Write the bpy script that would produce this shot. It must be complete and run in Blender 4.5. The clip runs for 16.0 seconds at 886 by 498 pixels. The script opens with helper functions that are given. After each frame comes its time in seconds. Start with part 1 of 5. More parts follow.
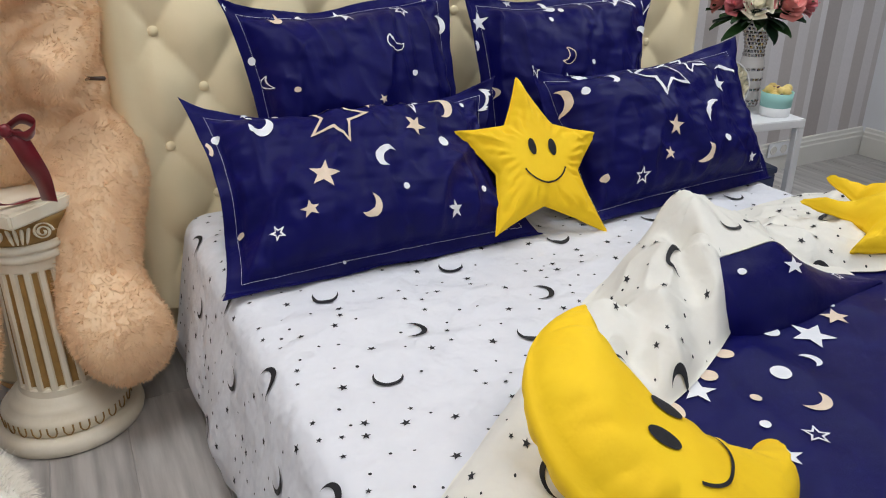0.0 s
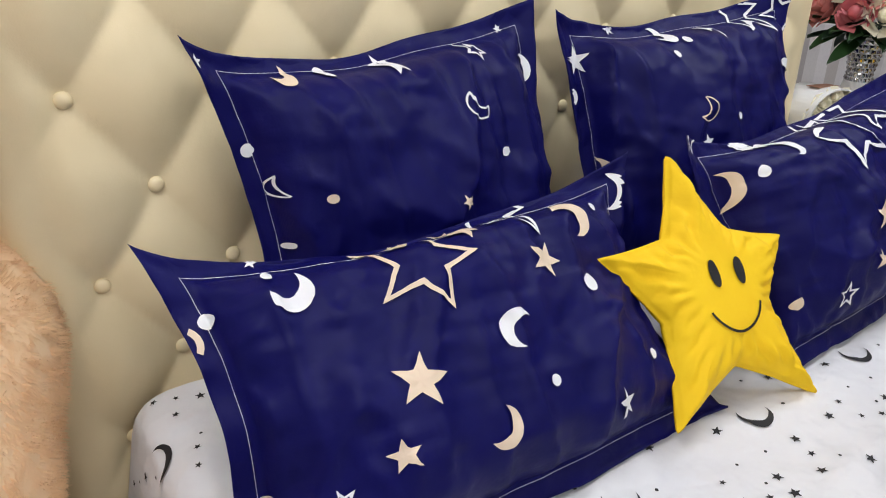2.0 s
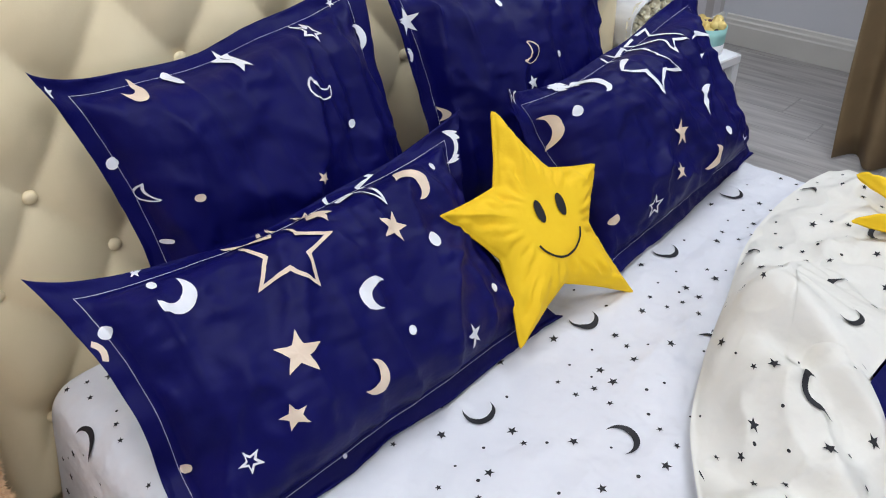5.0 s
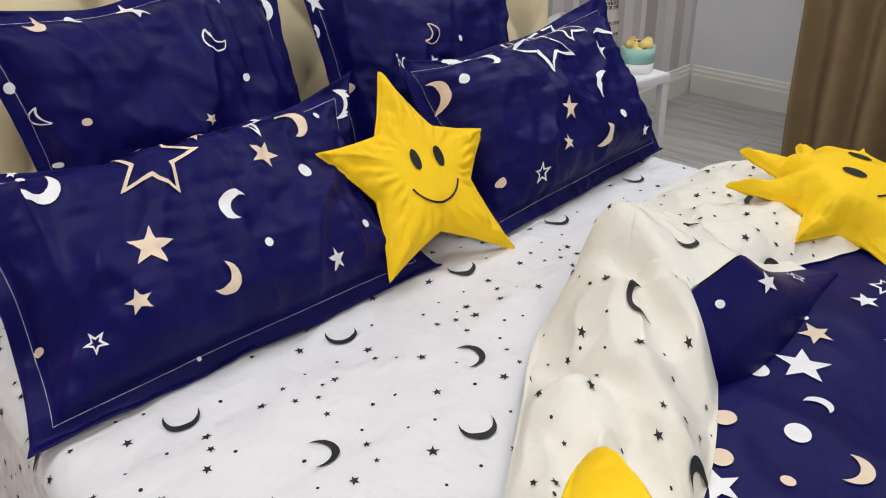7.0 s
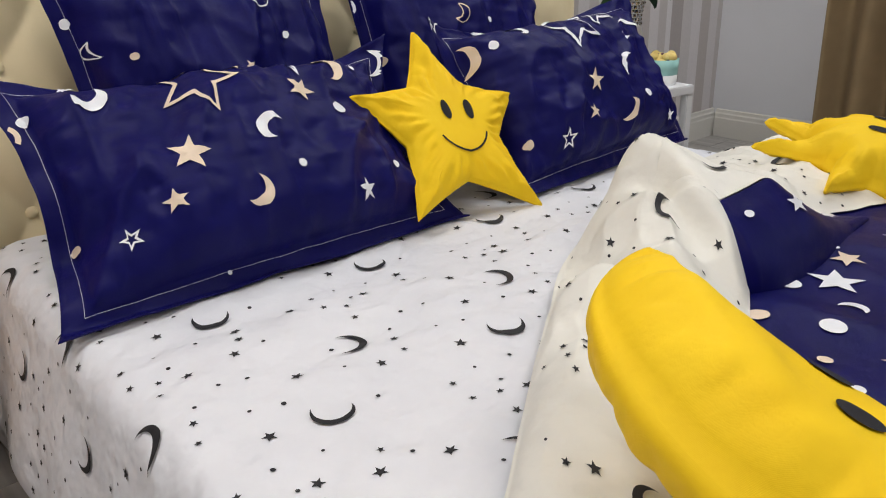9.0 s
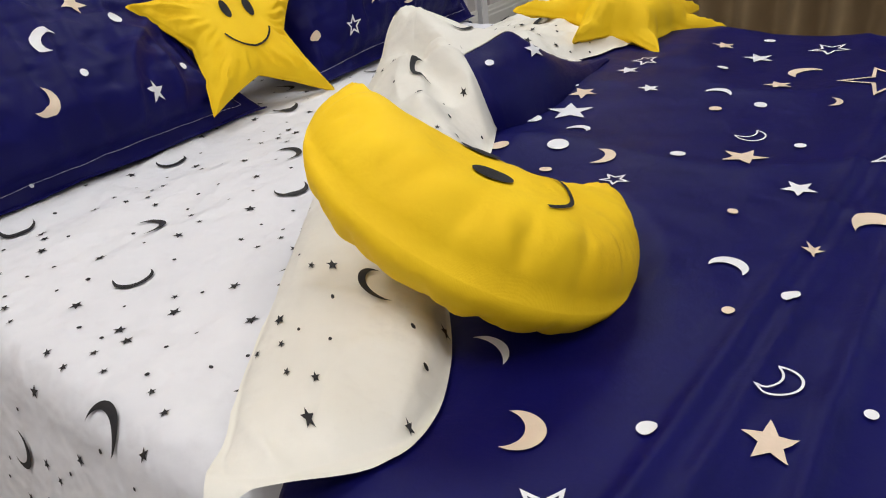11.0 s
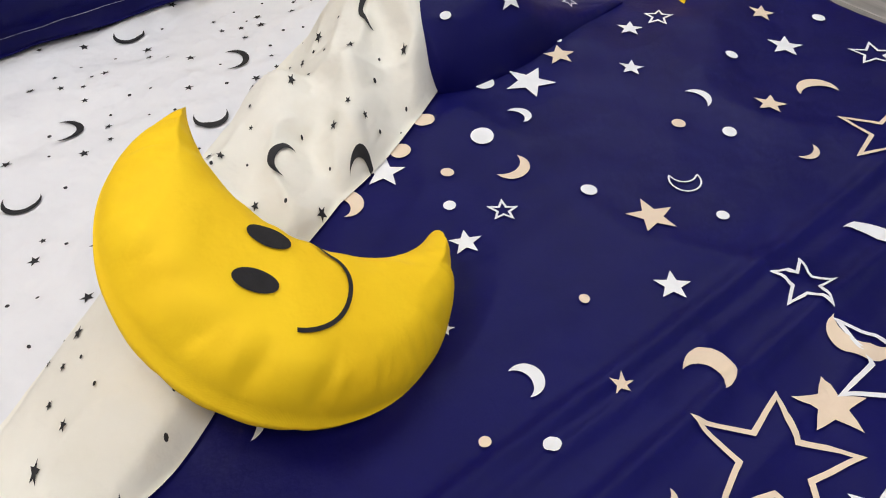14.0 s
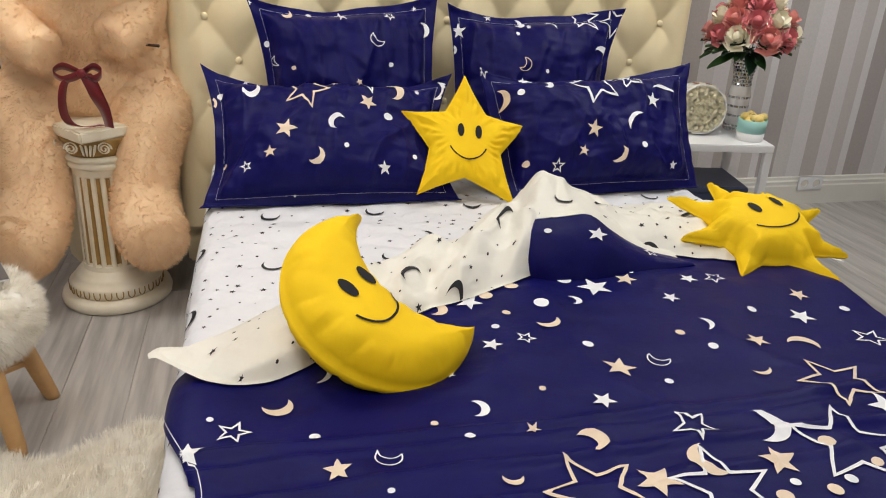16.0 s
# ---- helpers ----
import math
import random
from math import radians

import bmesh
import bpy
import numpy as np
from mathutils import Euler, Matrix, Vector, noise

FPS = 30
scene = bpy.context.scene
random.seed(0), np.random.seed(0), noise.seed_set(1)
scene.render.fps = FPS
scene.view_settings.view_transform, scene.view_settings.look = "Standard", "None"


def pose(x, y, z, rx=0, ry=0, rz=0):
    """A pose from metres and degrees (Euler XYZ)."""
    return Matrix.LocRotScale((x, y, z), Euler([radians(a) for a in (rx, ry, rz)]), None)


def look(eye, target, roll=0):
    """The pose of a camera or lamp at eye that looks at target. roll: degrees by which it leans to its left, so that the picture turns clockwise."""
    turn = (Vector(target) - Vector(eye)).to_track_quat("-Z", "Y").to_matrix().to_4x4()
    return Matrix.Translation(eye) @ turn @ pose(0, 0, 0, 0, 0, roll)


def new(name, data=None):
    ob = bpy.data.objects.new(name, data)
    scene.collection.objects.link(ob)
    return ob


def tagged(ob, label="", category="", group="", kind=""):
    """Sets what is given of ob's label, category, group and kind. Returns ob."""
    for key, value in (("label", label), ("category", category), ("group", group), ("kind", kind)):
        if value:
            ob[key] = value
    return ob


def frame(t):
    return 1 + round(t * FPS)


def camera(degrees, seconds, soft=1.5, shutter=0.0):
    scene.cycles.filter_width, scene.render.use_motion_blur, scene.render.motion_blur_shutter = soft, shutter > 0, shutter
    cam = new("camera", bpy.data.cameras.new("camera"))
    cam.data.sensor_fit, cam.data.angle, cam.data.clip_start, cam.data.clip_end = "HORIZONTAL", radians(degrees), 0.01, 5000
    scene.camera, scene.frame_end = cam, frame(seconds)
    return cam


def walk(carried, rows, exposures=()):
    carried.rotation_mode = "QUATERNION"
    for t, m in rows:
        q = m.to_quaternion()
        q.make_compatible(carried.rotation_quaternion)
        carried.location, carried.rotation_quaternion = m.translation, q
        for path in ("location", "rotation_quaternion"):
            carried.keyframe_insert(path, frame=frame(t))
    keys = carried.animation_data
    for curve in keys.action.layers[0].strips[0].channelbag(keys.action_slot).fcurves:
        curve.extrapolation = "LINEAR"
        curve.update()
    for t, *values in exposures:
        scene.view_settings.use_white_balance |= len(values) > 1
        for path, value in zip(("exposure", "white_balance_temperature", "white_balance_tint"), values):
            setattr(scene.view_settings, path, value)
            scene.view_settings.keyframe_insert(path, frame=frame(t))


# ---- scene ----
cam = camera(60.3, 16.0, soft=1.05)
PATH = [
    (0, (-1.046, -2.001, 1.276), (-0.229, -0.374, 0.45), -0.3),
    (0.5, (-1.082, -1.789, 1.31), (-0.229, -0.184, 0.476), -0.5),
    (1, (-1.038, -1.574, 1.291), (-0.132, 0.003, 0.459), -0.1),
    (1.5, (-0.98, -1.358, 1.273), (-0.06, 0.204, 0.428), 1.3),
    (2, (-0.965, -1.094, 1.272), (0.052, 0.39, 0.399), 0.4),
    (2.5, (-0.99, -0.921, 1.316), (0.103, 0.483, 0.402), -1.9),
    (3, (-1.017, -0.911, 1.401), (0.096, 0.402, 0.382), -2.0),
    (3.5, (-1.032, -0.93, 1.466), (0.101, 0.312, 0.383), -1.8),
    (4, (-1.022, -0.958, 1.476), (0.12, 0.245, 0.359), -2.0),
    (4.5, (-1.002, -1.048, 1.48), (0.134, 0.142, 0.343), -2.2),
    (5, (-0.97, -1.203, 1.48), (0.155, -0.014, 0.331), -2.5),
    (5.2, (-0.961, -1.271, 1.472), (0.161, -0.08, 0.322), -2.6),
    (7.3, (-0.921, -1.564, 1.237), (0.247, -0.21, 0.342), -2.0),
    (7.5, (-0.921, -1.573, 1.207), (0.245, -0.195, 0.347), -1.9),
    (8, (-0.921, -1.581, 1.118), (0.255, -0.165, 0.336), -1.4),
    (8.2, (-0.938, -1.58, 1.096), (0.242, -0.154, 0.337), -1.4),
    (10.3, (-1.082, -1.835, 0.976), (0.172, -0.473, 0.22), -5.1),
    (10.5, (-1.074, -1.859, 0.973), (0.205, -0.544, 0.176), -5.6),
    (11, (-1.05, -1.879, 1.0), (0.28, -0.727, 0.049), -7.2),
    (11.5, (-1.01, -1.911, 1.002), (0.318, -0.926, -0.123), -9.1),
    (12, (-0.963, -1.939, 1.067), (0.296, -1.11, -0.248), -10.2),
    (12.5, (-0.892, -1.939, 1.144), (0.297, -1.191, -0.28), -10.6),
    (13, (-0.786, -1.912, 1.2), (0.35, -1.227, -0.297), -7.8),
    (13.5, (-0.712, -1.904, 1.232), (0.344, -1.135, -0.282), -3.7),
    (14, (-0.645, -1.972, 1.247), (0.206, -0.865, -0.184), -1.2),
    (14.5, (-0.632, -2.091, 1.294), (0.035, -0.698, 0.024), 0.6),
    (15, (-0.678, -2.312, 1.31), (-0.103, -0.746, 0.207), 2.1),
    (15.5, (-0.699, -2.558, 1.327), (-0.192, -0.874, 0.374), 2.6),
    (16, (-0.618, -2.732, 1.339), (-0.185, -0.952, 0.537), 2.7),
]
walk(cam, [(t, look(eye, target, roll)) for t, eye, target, roll in PATH], [
    (0, -0.12, 6050, 9), (1.5, -0.02, 6300, 10), (2.5, 0.08, 6000, 10), (4, 0.02, 5600, 9), (5, -0.02, 5750, 10), (7.5, -0.09, 6400, 10), (8, -0.12, 6400, 10),
    (10.5, -0.16, 6400, 10), (11.5, -0.11, 6350, 10), (12.5, -0.04, 6100, 10), (13.5, -0.07, 6200, 10), (15, -0.10, 6700, 10), (16, -0.03, 6700, 9)])

# ---- world and lights ----
world = bpy.data.worlds.new("world")
scene.world = world
world.use_nodes = True
world.node_tree.nodes["Background"].inputs["Color"].default_value = (0.75, 0.82, 1.0, 1)
world.node_tree.nodes["Background"].inputs["Strength"].default_value = 0.25


def area_lamp(name, place, target, sx, sy, watts, colour):
    data = bpy.data.lights.new(name, "AREA")
    data.shape, data.size, data.size_y, data.energy, data.color = "RECTANGLE", sx, sy, watts, colour
    lamp = new(name, data)
    lamp.matrix_basis = look(place, target)
    return lamp


BED_Z = 0.51
CEIL_Z = 2.75
# Unseen ceiling panels, added and spread to brighten the bear, bed and nightstand.
PANELS = [(1.35, -0.55), (-1.25, -0.75), (-0.6, -2.7)]
LAMPS = [(82, (0.93, 0.98, 1.0)), (66, (0.98, 0.96, 0.92)), (60, (1.0, 0.95, 0.88))]
for (lx, ly), (watts, tone) in zip(PANELS, LAMPS):
    area_lamp("ceiling_lamp", (lx, ly, CEIL_Z - 0.062), (lx, ly + 0.001, 0), 0.88, 0.88, watts * 0.25, tone)
# Added cool fill before the solid east wall; no window is built there.
area_lamp("window_light", (2.78, -2.9, 1.55), (0.0, -1.7, 0.7), 1.5, 1.6, 16, (0.82, 0.90, 1.0))


# ---- materials ----
def rgb(r, g, b):
    """Linear colour from 0-255 values."""
    lin = lambda c: c / 12.92 if c <= 0.04045 else ((c + 0.055) / 1.055) ** 2.4
    return tuple(lin(v / 255) for v in (r, g, b)) + (1.0,)


def material(name, colour, rough=0.6, second=None, scale=8.0, amount=0.5, bump=0.0, bump_scale=60.0, metal=0.0,
             sheen=0.0, weave=0.0, specular=0.5, coarse_bump=0.0, coarse_scale=6.0, coat=0.0):
    mat = bpy.data.materials.new(name)
    mat.use_nodes = True
    nt = mat.node_tree
    b = nt.nodes["Principled BSDF"]
    b.inputs["Roughness"].default_value = rough
    b.inputs["Metallic"].default_value = metal
    b.inputs["Specular IOR Level"].default_value = specular
    b.inputs["Sheen Weight"].default_value = sheen
    b.inputs["Sheen Roughness"].default_value = 0.4
    b.inputs["Coat Weight"].default_value = coat
    tc = nt.nodes.new("ShaderNodeTexCoord")
    noise_node = nt.nodes.new("ShaderNodeTexNoise")
    noise_node.inputs["Scale"].default_value = scale
    noise_node.inputs["Detail"].default_value = 6
    nt.links.new(tc.outputs["Object"], noise_node.inputs["Vector"])
    ramp = nt.nodes.new("ShaderNodeMapRange")
    ramp.inputs["From Min"].default_value, ramp.inputs["From Max"].default_value = 0.3, 0.7
    ramp.inputs["To Min"].default_value, ramp.inputs["To Max"].default_value = 0.0, amount
    nt.links.new(noise_node.outputs["Fac"], ramp.inputs["Value"])
    mix = nt.nodes.new("ShaderNodeMix")
    mix.data_type = "RGBA"
    mix.inputs["A"].default_value = colour
    mix.inputs["B"].default_value = second or tuple(c * 0.8 for c in colour[:3]) + (1.0,)
    nt.links.new(ramp.outputs["Result"], mix.inputs["Factor"])
    nt.links.new(mix.outputs["Result"], b.inputs["Base Color"])
    normal = None

    def add_bump(height, strength, distance):
        nonlocal normal
        bn = nt.nodes.new("ShaderNodeBump")
        bn.inputs["Strength"].default_value, bn.inputs["Distance"].default_value = strength, distance
        nt.links.new(height, bn.inputs["Height"])
        if normal:
            nt.links.new(normal, bn.inputs["Normal"])
        normal = bn.outputs["Normal"]

    if coarse_bump:
        n2 = nt.nodes.new("ShaderNodeTexNoise")
        n2.inputs["Scale"].default_value, n2.inputs["Detail"].default_value = coarse_scale, 3
        nt.links.new(tc.outputs["Object"], n2.inputs["Vector"])
        add_bump(n2.outputs["Fac"], coarse_bump, 0.02)
    if bump:
        n3 = nt.nodes.new("ShaderNodeTexNoise")
        n3.inputs["Scale"].default_value, n3.inputs["Detail"].default_value = bump_scale, 4
        nt.links.new(tc.outputs["Object"], n3.inputs["Vector"])
        add_bump(n3.outputs["Fac"], bump, 0.003)
    if weave:
        for axis in ("X", "Y"):
            w = nt.nodes.new("ShaderNodeTexWave")
            w.bands_direction = axis
            w.inputs["Scale"].default_value = 420.0
            w.inputs["Distortion"].default_value = 1.5
            nt.links.new(tc.outputs["Object"], w.inputs["Vector"])
            add_bump(w.outputs["Fac"], weave, 0.0006)
    if normal:
        nt.links.new(normal, b.inputs["Normal"])
    return mat


NAVY = material("navy_cotton", rgb(13, 12, 85), 0.44, rgb(8, 8, 68), 9, 0.6, bump=0.12, bump_scale=240, sheen=0.0, weave=0.12, coarse_bump=0.22, coarse_scale=12, specular=0.13)
WHITE = material("white_cotton", rgb(224, 224, 229), 0.75, rgb(213, 213, 220), 7, 0.6, bump=0.12, bump_scale=260, weave=0.1, coarse_bump=0.95, coarse_scale=9, specular=0.3)
CREAM = material("lining_cotton", rgb(230, 227, 219), 0.75, rgb(220, 216, 206), 7, 0.6, bump=0.12, bump_scale=260, weave=0.1, coarse_bump=0.5, coarse_scale=12, specular=0.3)
INK_BLACK = material("black_print", rgb(22, 21, 26), 0.7, rgb(34, 33, 40), 60, 0.5, bump=0.1, bump_scale=300)
INK_WHITE = material("white_print", rgb(236, 236, 240), 0.7, rgb(222, 222, 230), 40, 0.5, bump=0.1, bump_scale=300)
INK_TAN = material("tan_print", rgb(229, 208, 186), 0.7, rgb(218, 196, 174), 40, 0.5, bump=0.1, bump_scale=300)
YELLOW = material("yellow_cotton", rgb(246, 205, 22), 0.7, rgb(240, 192, 10), 10, 0.6, bump=0.12, bump_scale=240, weave=0.1, coarse_bump=0.22, coarse_scale=16, specular=0.3)
FELT = material("black_felt", rgb(26, 24, 28), 0.9, rgb(36, 34, 38), 80, 0.5, bump=0.3, bump_scale=300)
LEATHER = material("cream_leather", rgb(240, 224, 186), 0.40, rgb(230, 212, 170), 5, 0.6, bump=0.1, bump_scale=380, coarse_bump=0.15, coarse_scale=14)
FUR = material("tan_plush", rgb(250, 221, 183), 0.9, rgb(240, 205, 165), 16, 0.8, bump=0.1, bump_scale=160, sheen=0.25)
STICK = material("dark_stick", rgb(62, 40, 30), 0.5, rgb(40, 26, 20), 30, 0.7, bump=0.2, bump_scale=90)
SOLE = material("short_plush", rgb(222, 190, 158), 0.9, rgb(210, 176, 142), 20, 0.6, bump=0.3, bump_scale=220, sheen=0.2)
WOOL = material("white_wool", rgb(250, 247, 240), 0.95, rgb(240, 232, 218), 12, 0.7, bump=0.5, bump_scale=120, sheen=0.2)
PLASTER = material("antique_plaster", rgb(238, 230, 212), 0.5, rgb(222, 208, 180), 14, 0.7, bump=0.15, bump_scale=90)
GILT = material("gilt_patina", rgb(172, 136, 76), 0.5, rgb(140, 106, 54), 30, 0.7, bump=0.2, bump_scale=120)
LACQUER = material("white_lacquer", rgb(236, 236, 238), 0.3, rgb(228, 228, 230), 5, 0.5)
WOOD = material("pine_wood", rgb(206, 164, 112), 0.5, rgb(180, 134, 84), 18, 0.7, bump=0.2, bump_scale=70)
PAINT = material("white_trim_paint", rgb(226, 222, 214), 0.45, rgb(214, 210, 202), 6, 0.5, bump=0.05)
CURTAIN = material("brown_curtain", rgb(138, 116, 84), 0.8, rgb(118, 98, 70), 10, 0.6, bump=0.3, bump_scale=200, weave=0.2)
CEILING = material("ceiling_paint", rgb(240, 238, 234), 0.8, rgb(232, 230, 226), 3, 0.5, bump=0.05)
GREYWALL = material("grey_wall_paint", rgb(226, 226, 230), 0.7, rgb(218, 218, 222), 3, 0.6, bump=0.08, bump_scale=90)
RIBBON = material("burgundy_ribbon", rgb(118, 14, 28), 0.35, rgb(92, 8, 20), 20, 0.6, sheen=0.3)
BED_BASE = material("beige_upholstery", rgb(214, 198, 162), 0.5, rgb(200, 184, 148), 6, 0.5, bump=0.1)


def wallpaper():
    mat = material("striped_wallpaper", rgb(186, 178, 176), 0.6, rgb(178, 170, 168), 5, 0.5, bump=0.1, bump_scale=120)
    nt = mat.node_tree
    b = nt.nodes["Principled BSDF"]
    tc = nt.nodes.new("ShaderNodeTexCoord")
    sep = nt.nodes.new("ShaderNodeSeparateXYZ")
    nt.links.new(tc.outputs["Object"], sep.inputs["Vector"])
    scale = nt.nodes.new("ShaderNodeMath")
    scale.operation = "MULTIPLY"
    scale.inputs[1].default_value = 1 / 0.53
    nt.links.new(sep.outputs["X"], scale.inputs[0])
    frac = nt.nodes.new("ShaderNodeMath")
    frac.operation = "FRACT"
    nt.links.new(scale.outputs[0], frac.inputs[0])
    ramp = nt.nodes.new("ShaderNodeValToRGB")
    ramp.color_ramp.interpolation = "CONSTANT"
    stops = [(0.0, (190, 181, 177)), (0.16, (216, 210, 209)), (0.3, (199, 191, 188)), (0.42, (222, 217, 217)), (0.5, (176, 167, 164)), (0.68, (210, 204, 202)), (0.84, (221, 215, 215))]
    els = ramp.color_ramp.elements
    els[0].position, els[0].color = stops[0][0], rgb(*stops[0][1])
    els[1].position, els[1].color = stops[1][0], rgb(*stops[1][1])
    for p, c in stops[2:]:
        e = els.new(p)
        e.color = rgb(*c)
    nt.links.new(frac.outputs[0], ramp.inputs["Fac"])
    mix = nt.nodes.new("ShaderNodeMix")
    mix.data_type, mix.blend_type = "RGBA", "MULTIPLY"
    mix.inputs["Factor"].default_value = 1.0
    grain = nt.nodes.new("ShaderNodeTexNoise")
    grain.inputs["Scale"].default_value = 90
    nt.links.new(tc.outputs["Object"], grain.inputs["Vector"])
    lift = nt.nodes.new("ShaderNodeMapRange")
    lift.inputs["To Min"].default_value, lift.inputs["To Max"].default_value = 0.9, 1.06
    nt.links.new(grain.outputs["Fac"], lift.inputs["Value"])
    nt.links.new(ramp.outputs["Color"], mix.inputs["A"])
    nt.links.new(lift.outputs["Result"], mix.inputs["B"])
    nt.links.new(mix.outputs["Result"], b.inputs["Base Color"])
    return mat


WALLPAPER = wallpaper()


def plank_material():
    mat = material("grey_laminate", rgb(184, 178, 172), 0.28, rgb(160, 154, 150), 3, 0.8, bump=0.1, bump_scale=60)
    nt = mat.node_tree
    b = nt.nodes["Principled BSDF"]
    tc = nt.nodes.new("ShaderNodeTexCoord")
    mp = nt.nodes.new("ShaderNodeMapping")
    mp.inputs["Scale"].default_value = (26, 2.2, 1)
    nt.links.new(tc.outputs["Object"], mp.inputs["Vector"])
    grain = nt.nodes.new("ShaderNodeTexNoise")
    grain.inputs["Scale"].default_value, grain.inputs["Detail"].default_value = 1.0, 8
    nt.links.new(mp.outputs["Vector"], grain.inputs["Vector"])
    info = nt.nodes.new("ShaderNodeObjectInfo")
    ramp = nt.nodes.new("ShaderNodeValToRGB")
    els = ramp.color_ramp.elements
    els[0].position, els[0].color = 0.3, rgb(150, 145, 142)
    els[1].position, els[1].color = 0.62, rgb(194, 189, 185)
    nt.links.new(grain.outputs["Fac"], ramp.inputs["Fac"])
    hsv = nt.nodes.new("ShaderNodeHueSaturation")
    lift = nt.nodes.new("ShaderNodeMapRange")
    lift.inputs["To Min"].default_value, lift.inputs["To Max"].default_value = 0.82, 1.08
    nt.links.new(info.outputs["Random"], lift.inputs["Value"])
    nt.links.new(lift.outputs["Result"], hsv.inputs["Value"])
    nt.links.new(ramp.outputs["Color"], hsv.inputs["Color"])
    nt.links.new(hsv.outputs["Color"], b.inputs["Base Color"])
    return mat


PLANK = plank_material()


# ---- mesh helpers ----
def mesh_object(name, verts, faces, mat, parent=None, label="", smooth=True):
    me = bpy.data.meshes.new(name)
    me.from_pydata([tuple(map(float, v)) for v in verts], [], faces)
    me.materials.append(mat)
    if smooth:
        me.polygons.foreach_set("use_smooth", [True] * len(me.polygons))
    me.update()
    ob = new(name, me)
    if parent is not None:
        ob.parent = parent
    if label:
        ob["label"] = label
    return ob


def part(name, bm, mat, parent=None, label="", smooth=False):
    me = bpy.data.meshes.new(name)
    bm.normal_update()
    bm.to_mesh(me)
    bm.free()
    me.materials.append(mat)
    if smooth:
        me.polygons.foreach_set("use_smooth", [True] * len(me.polygons))
    ob = new(name, me)
    if parent is not None:
        ob.parent = parent
    if label:
        ob["label"] = label
    return ob


def thing(name, label, category, group="", m=None, kind=""):
    ob = tagged(new(name), label, category, group, kind)
    if m is not None:
        ob.matrix_basis = m
    return ob


def box(x0, y0, z0, x1, y1, z1, bevel=0.004, bm=None, segments=2):
    out = bm or bmesh.new()
    made = bmesh.ops.create_cube(out, size=1.0)["verts"]
    for v in made:
        v.co = Vector((x0 + (v.co.x + 0.5) * (x1 - x0), y0 + (v.co.y + 0.5) * (y1 - y0), z0 + (v.co.z + 0.5) * (z1 - z0)))
    if bevel:
        edges = list({e for v in made for e in v.link_edges})
        bmesh.ops.bevel(out, geom=edges, offset=bevel, segments=segments, affect="EDGES")
    return out


def lathe(profile, steps=40, close=True):
    """A bmesh turned from (radius, height) pairs, with a radius that may depend on the angle."""
    bm = bmesh.new()
    rings = []
    for r, z in profile:
        ring = []
        for k in range(steps):
            a = 2 * math.pi * k / steps
            rr = r(a) if callable(r) else r
            ring.append(bm.verts.new((rr * math.cos(a), rr * math.sin(a), z)))
        rings.append(ring)
    for a, b in zip(rings, rings[1:]):
        for k in range(steps):
            bm.faces.new((a[k], a[(k + 1) % steps], b[(k + 1) % steps], b[k]))
    if close:
        bm.faces.new(rings[0][::-1])
        bm.faces.new(rings[-1])
    return bm


def grid_faces(nu, nv, wrap=False):
    faces = []
    for i in range(nu - 1 if not wrap else nu):
        for j in range(nv - 1):
            a, b = i * nv + j, ((i + 1) % nu) * nv + j
            faces.append((a, b, b + 1, a + 1))
    return faces


def fbm(x, y, z=0.0, octaves=3):
    return noise.fractal(Vector((x, y, z)), 1.0, 2.0, octaves)


def ridge(x, y, z=0.0):
    """Sharp crests, as creased cloth has."""
    return (1 - abs(noise.noise(Vector((x, y, z))))) ** 5


def smooth01(a, b, x):
    t = min(1.0, max(0.0, (x - a) / (b - a)))
    return t * t * (3 - 2 * t)


def spline(points, t):
    """Catmull-Rom through tuples, t from 0 to 1."""
    n = len(points) - 1
    f = min(max(t, 0.0), 1.0) * n
    i = min(int(f), n - 1)
    u = f - i
    p = [np.array(points[min(max(k, 0), n)], float) for k in (i - 1, i, i + 1, i + 2)]
    return 0.5 * (2 * p[1] + (p[2] - p[0]) * u + (2 * p[0] - 5 * p[1] + 4 * p[2] - p[3]) * u * u + (3 * p[1] - p[0] - 3 * p[2] + p[3]) * u ** 3)


# ---- the room ----
ROOM = dict(x0=-2.4, x1=2.85, y0=-4.6, y1=0.62)
X0, X1, Y0, Y1 = ROOM["x0"], ROOM["x1"], ROOM["y0"], ROOM["y1"]
floor = tagged(part("floor", box(X0 - 0.1, Y0 - 0.1, -0.06, X1 + 0.1, Y1 + 0.1, -0.004, 0), PLANK), "pale grey wood-look laminate floor", "floor", kind="structure")
tagged(part("wall_north", box(X0 - 0.1, Y1, -0.05, X1 + 0.1, Y1 + 0.1, CEIL_Z, 0), WALLPAPER), "grey and beige striped wallpaper wall", "wall", kind="structure")
tagged(part("wall_east", box(X1, Y0, -0.05, X1 + 0.1, Y1, CEIL_Z, 0), GREYWALL), "plain pale grey painted wall", "wall", kind="structure")
tagged(part("wall_west", box(X0 - 0.1, Y0, -0.05, X0, Y1, CEIL_Z, 0), GREYWALL), "plain pale grey painted wall", "wall", kind="structure")
tagged(part("wall_south", box(X0 - 0.1, Y0 - 0.1, -0.05, X1 + 0.1, Y0, CEIL_Z, 0), GREYWALL), "plain pale grey painted wall", "wall", kind="structure")
tagged(part("ceiling", box(X0 - 0.1, Y0 - 0.1, CEIL_Z, X1 + 0.1, Y1 + 0.1, CEIL_Z + 0.1, 0), CEILING), "white painted ceiling", "ceiling", kind="structure")


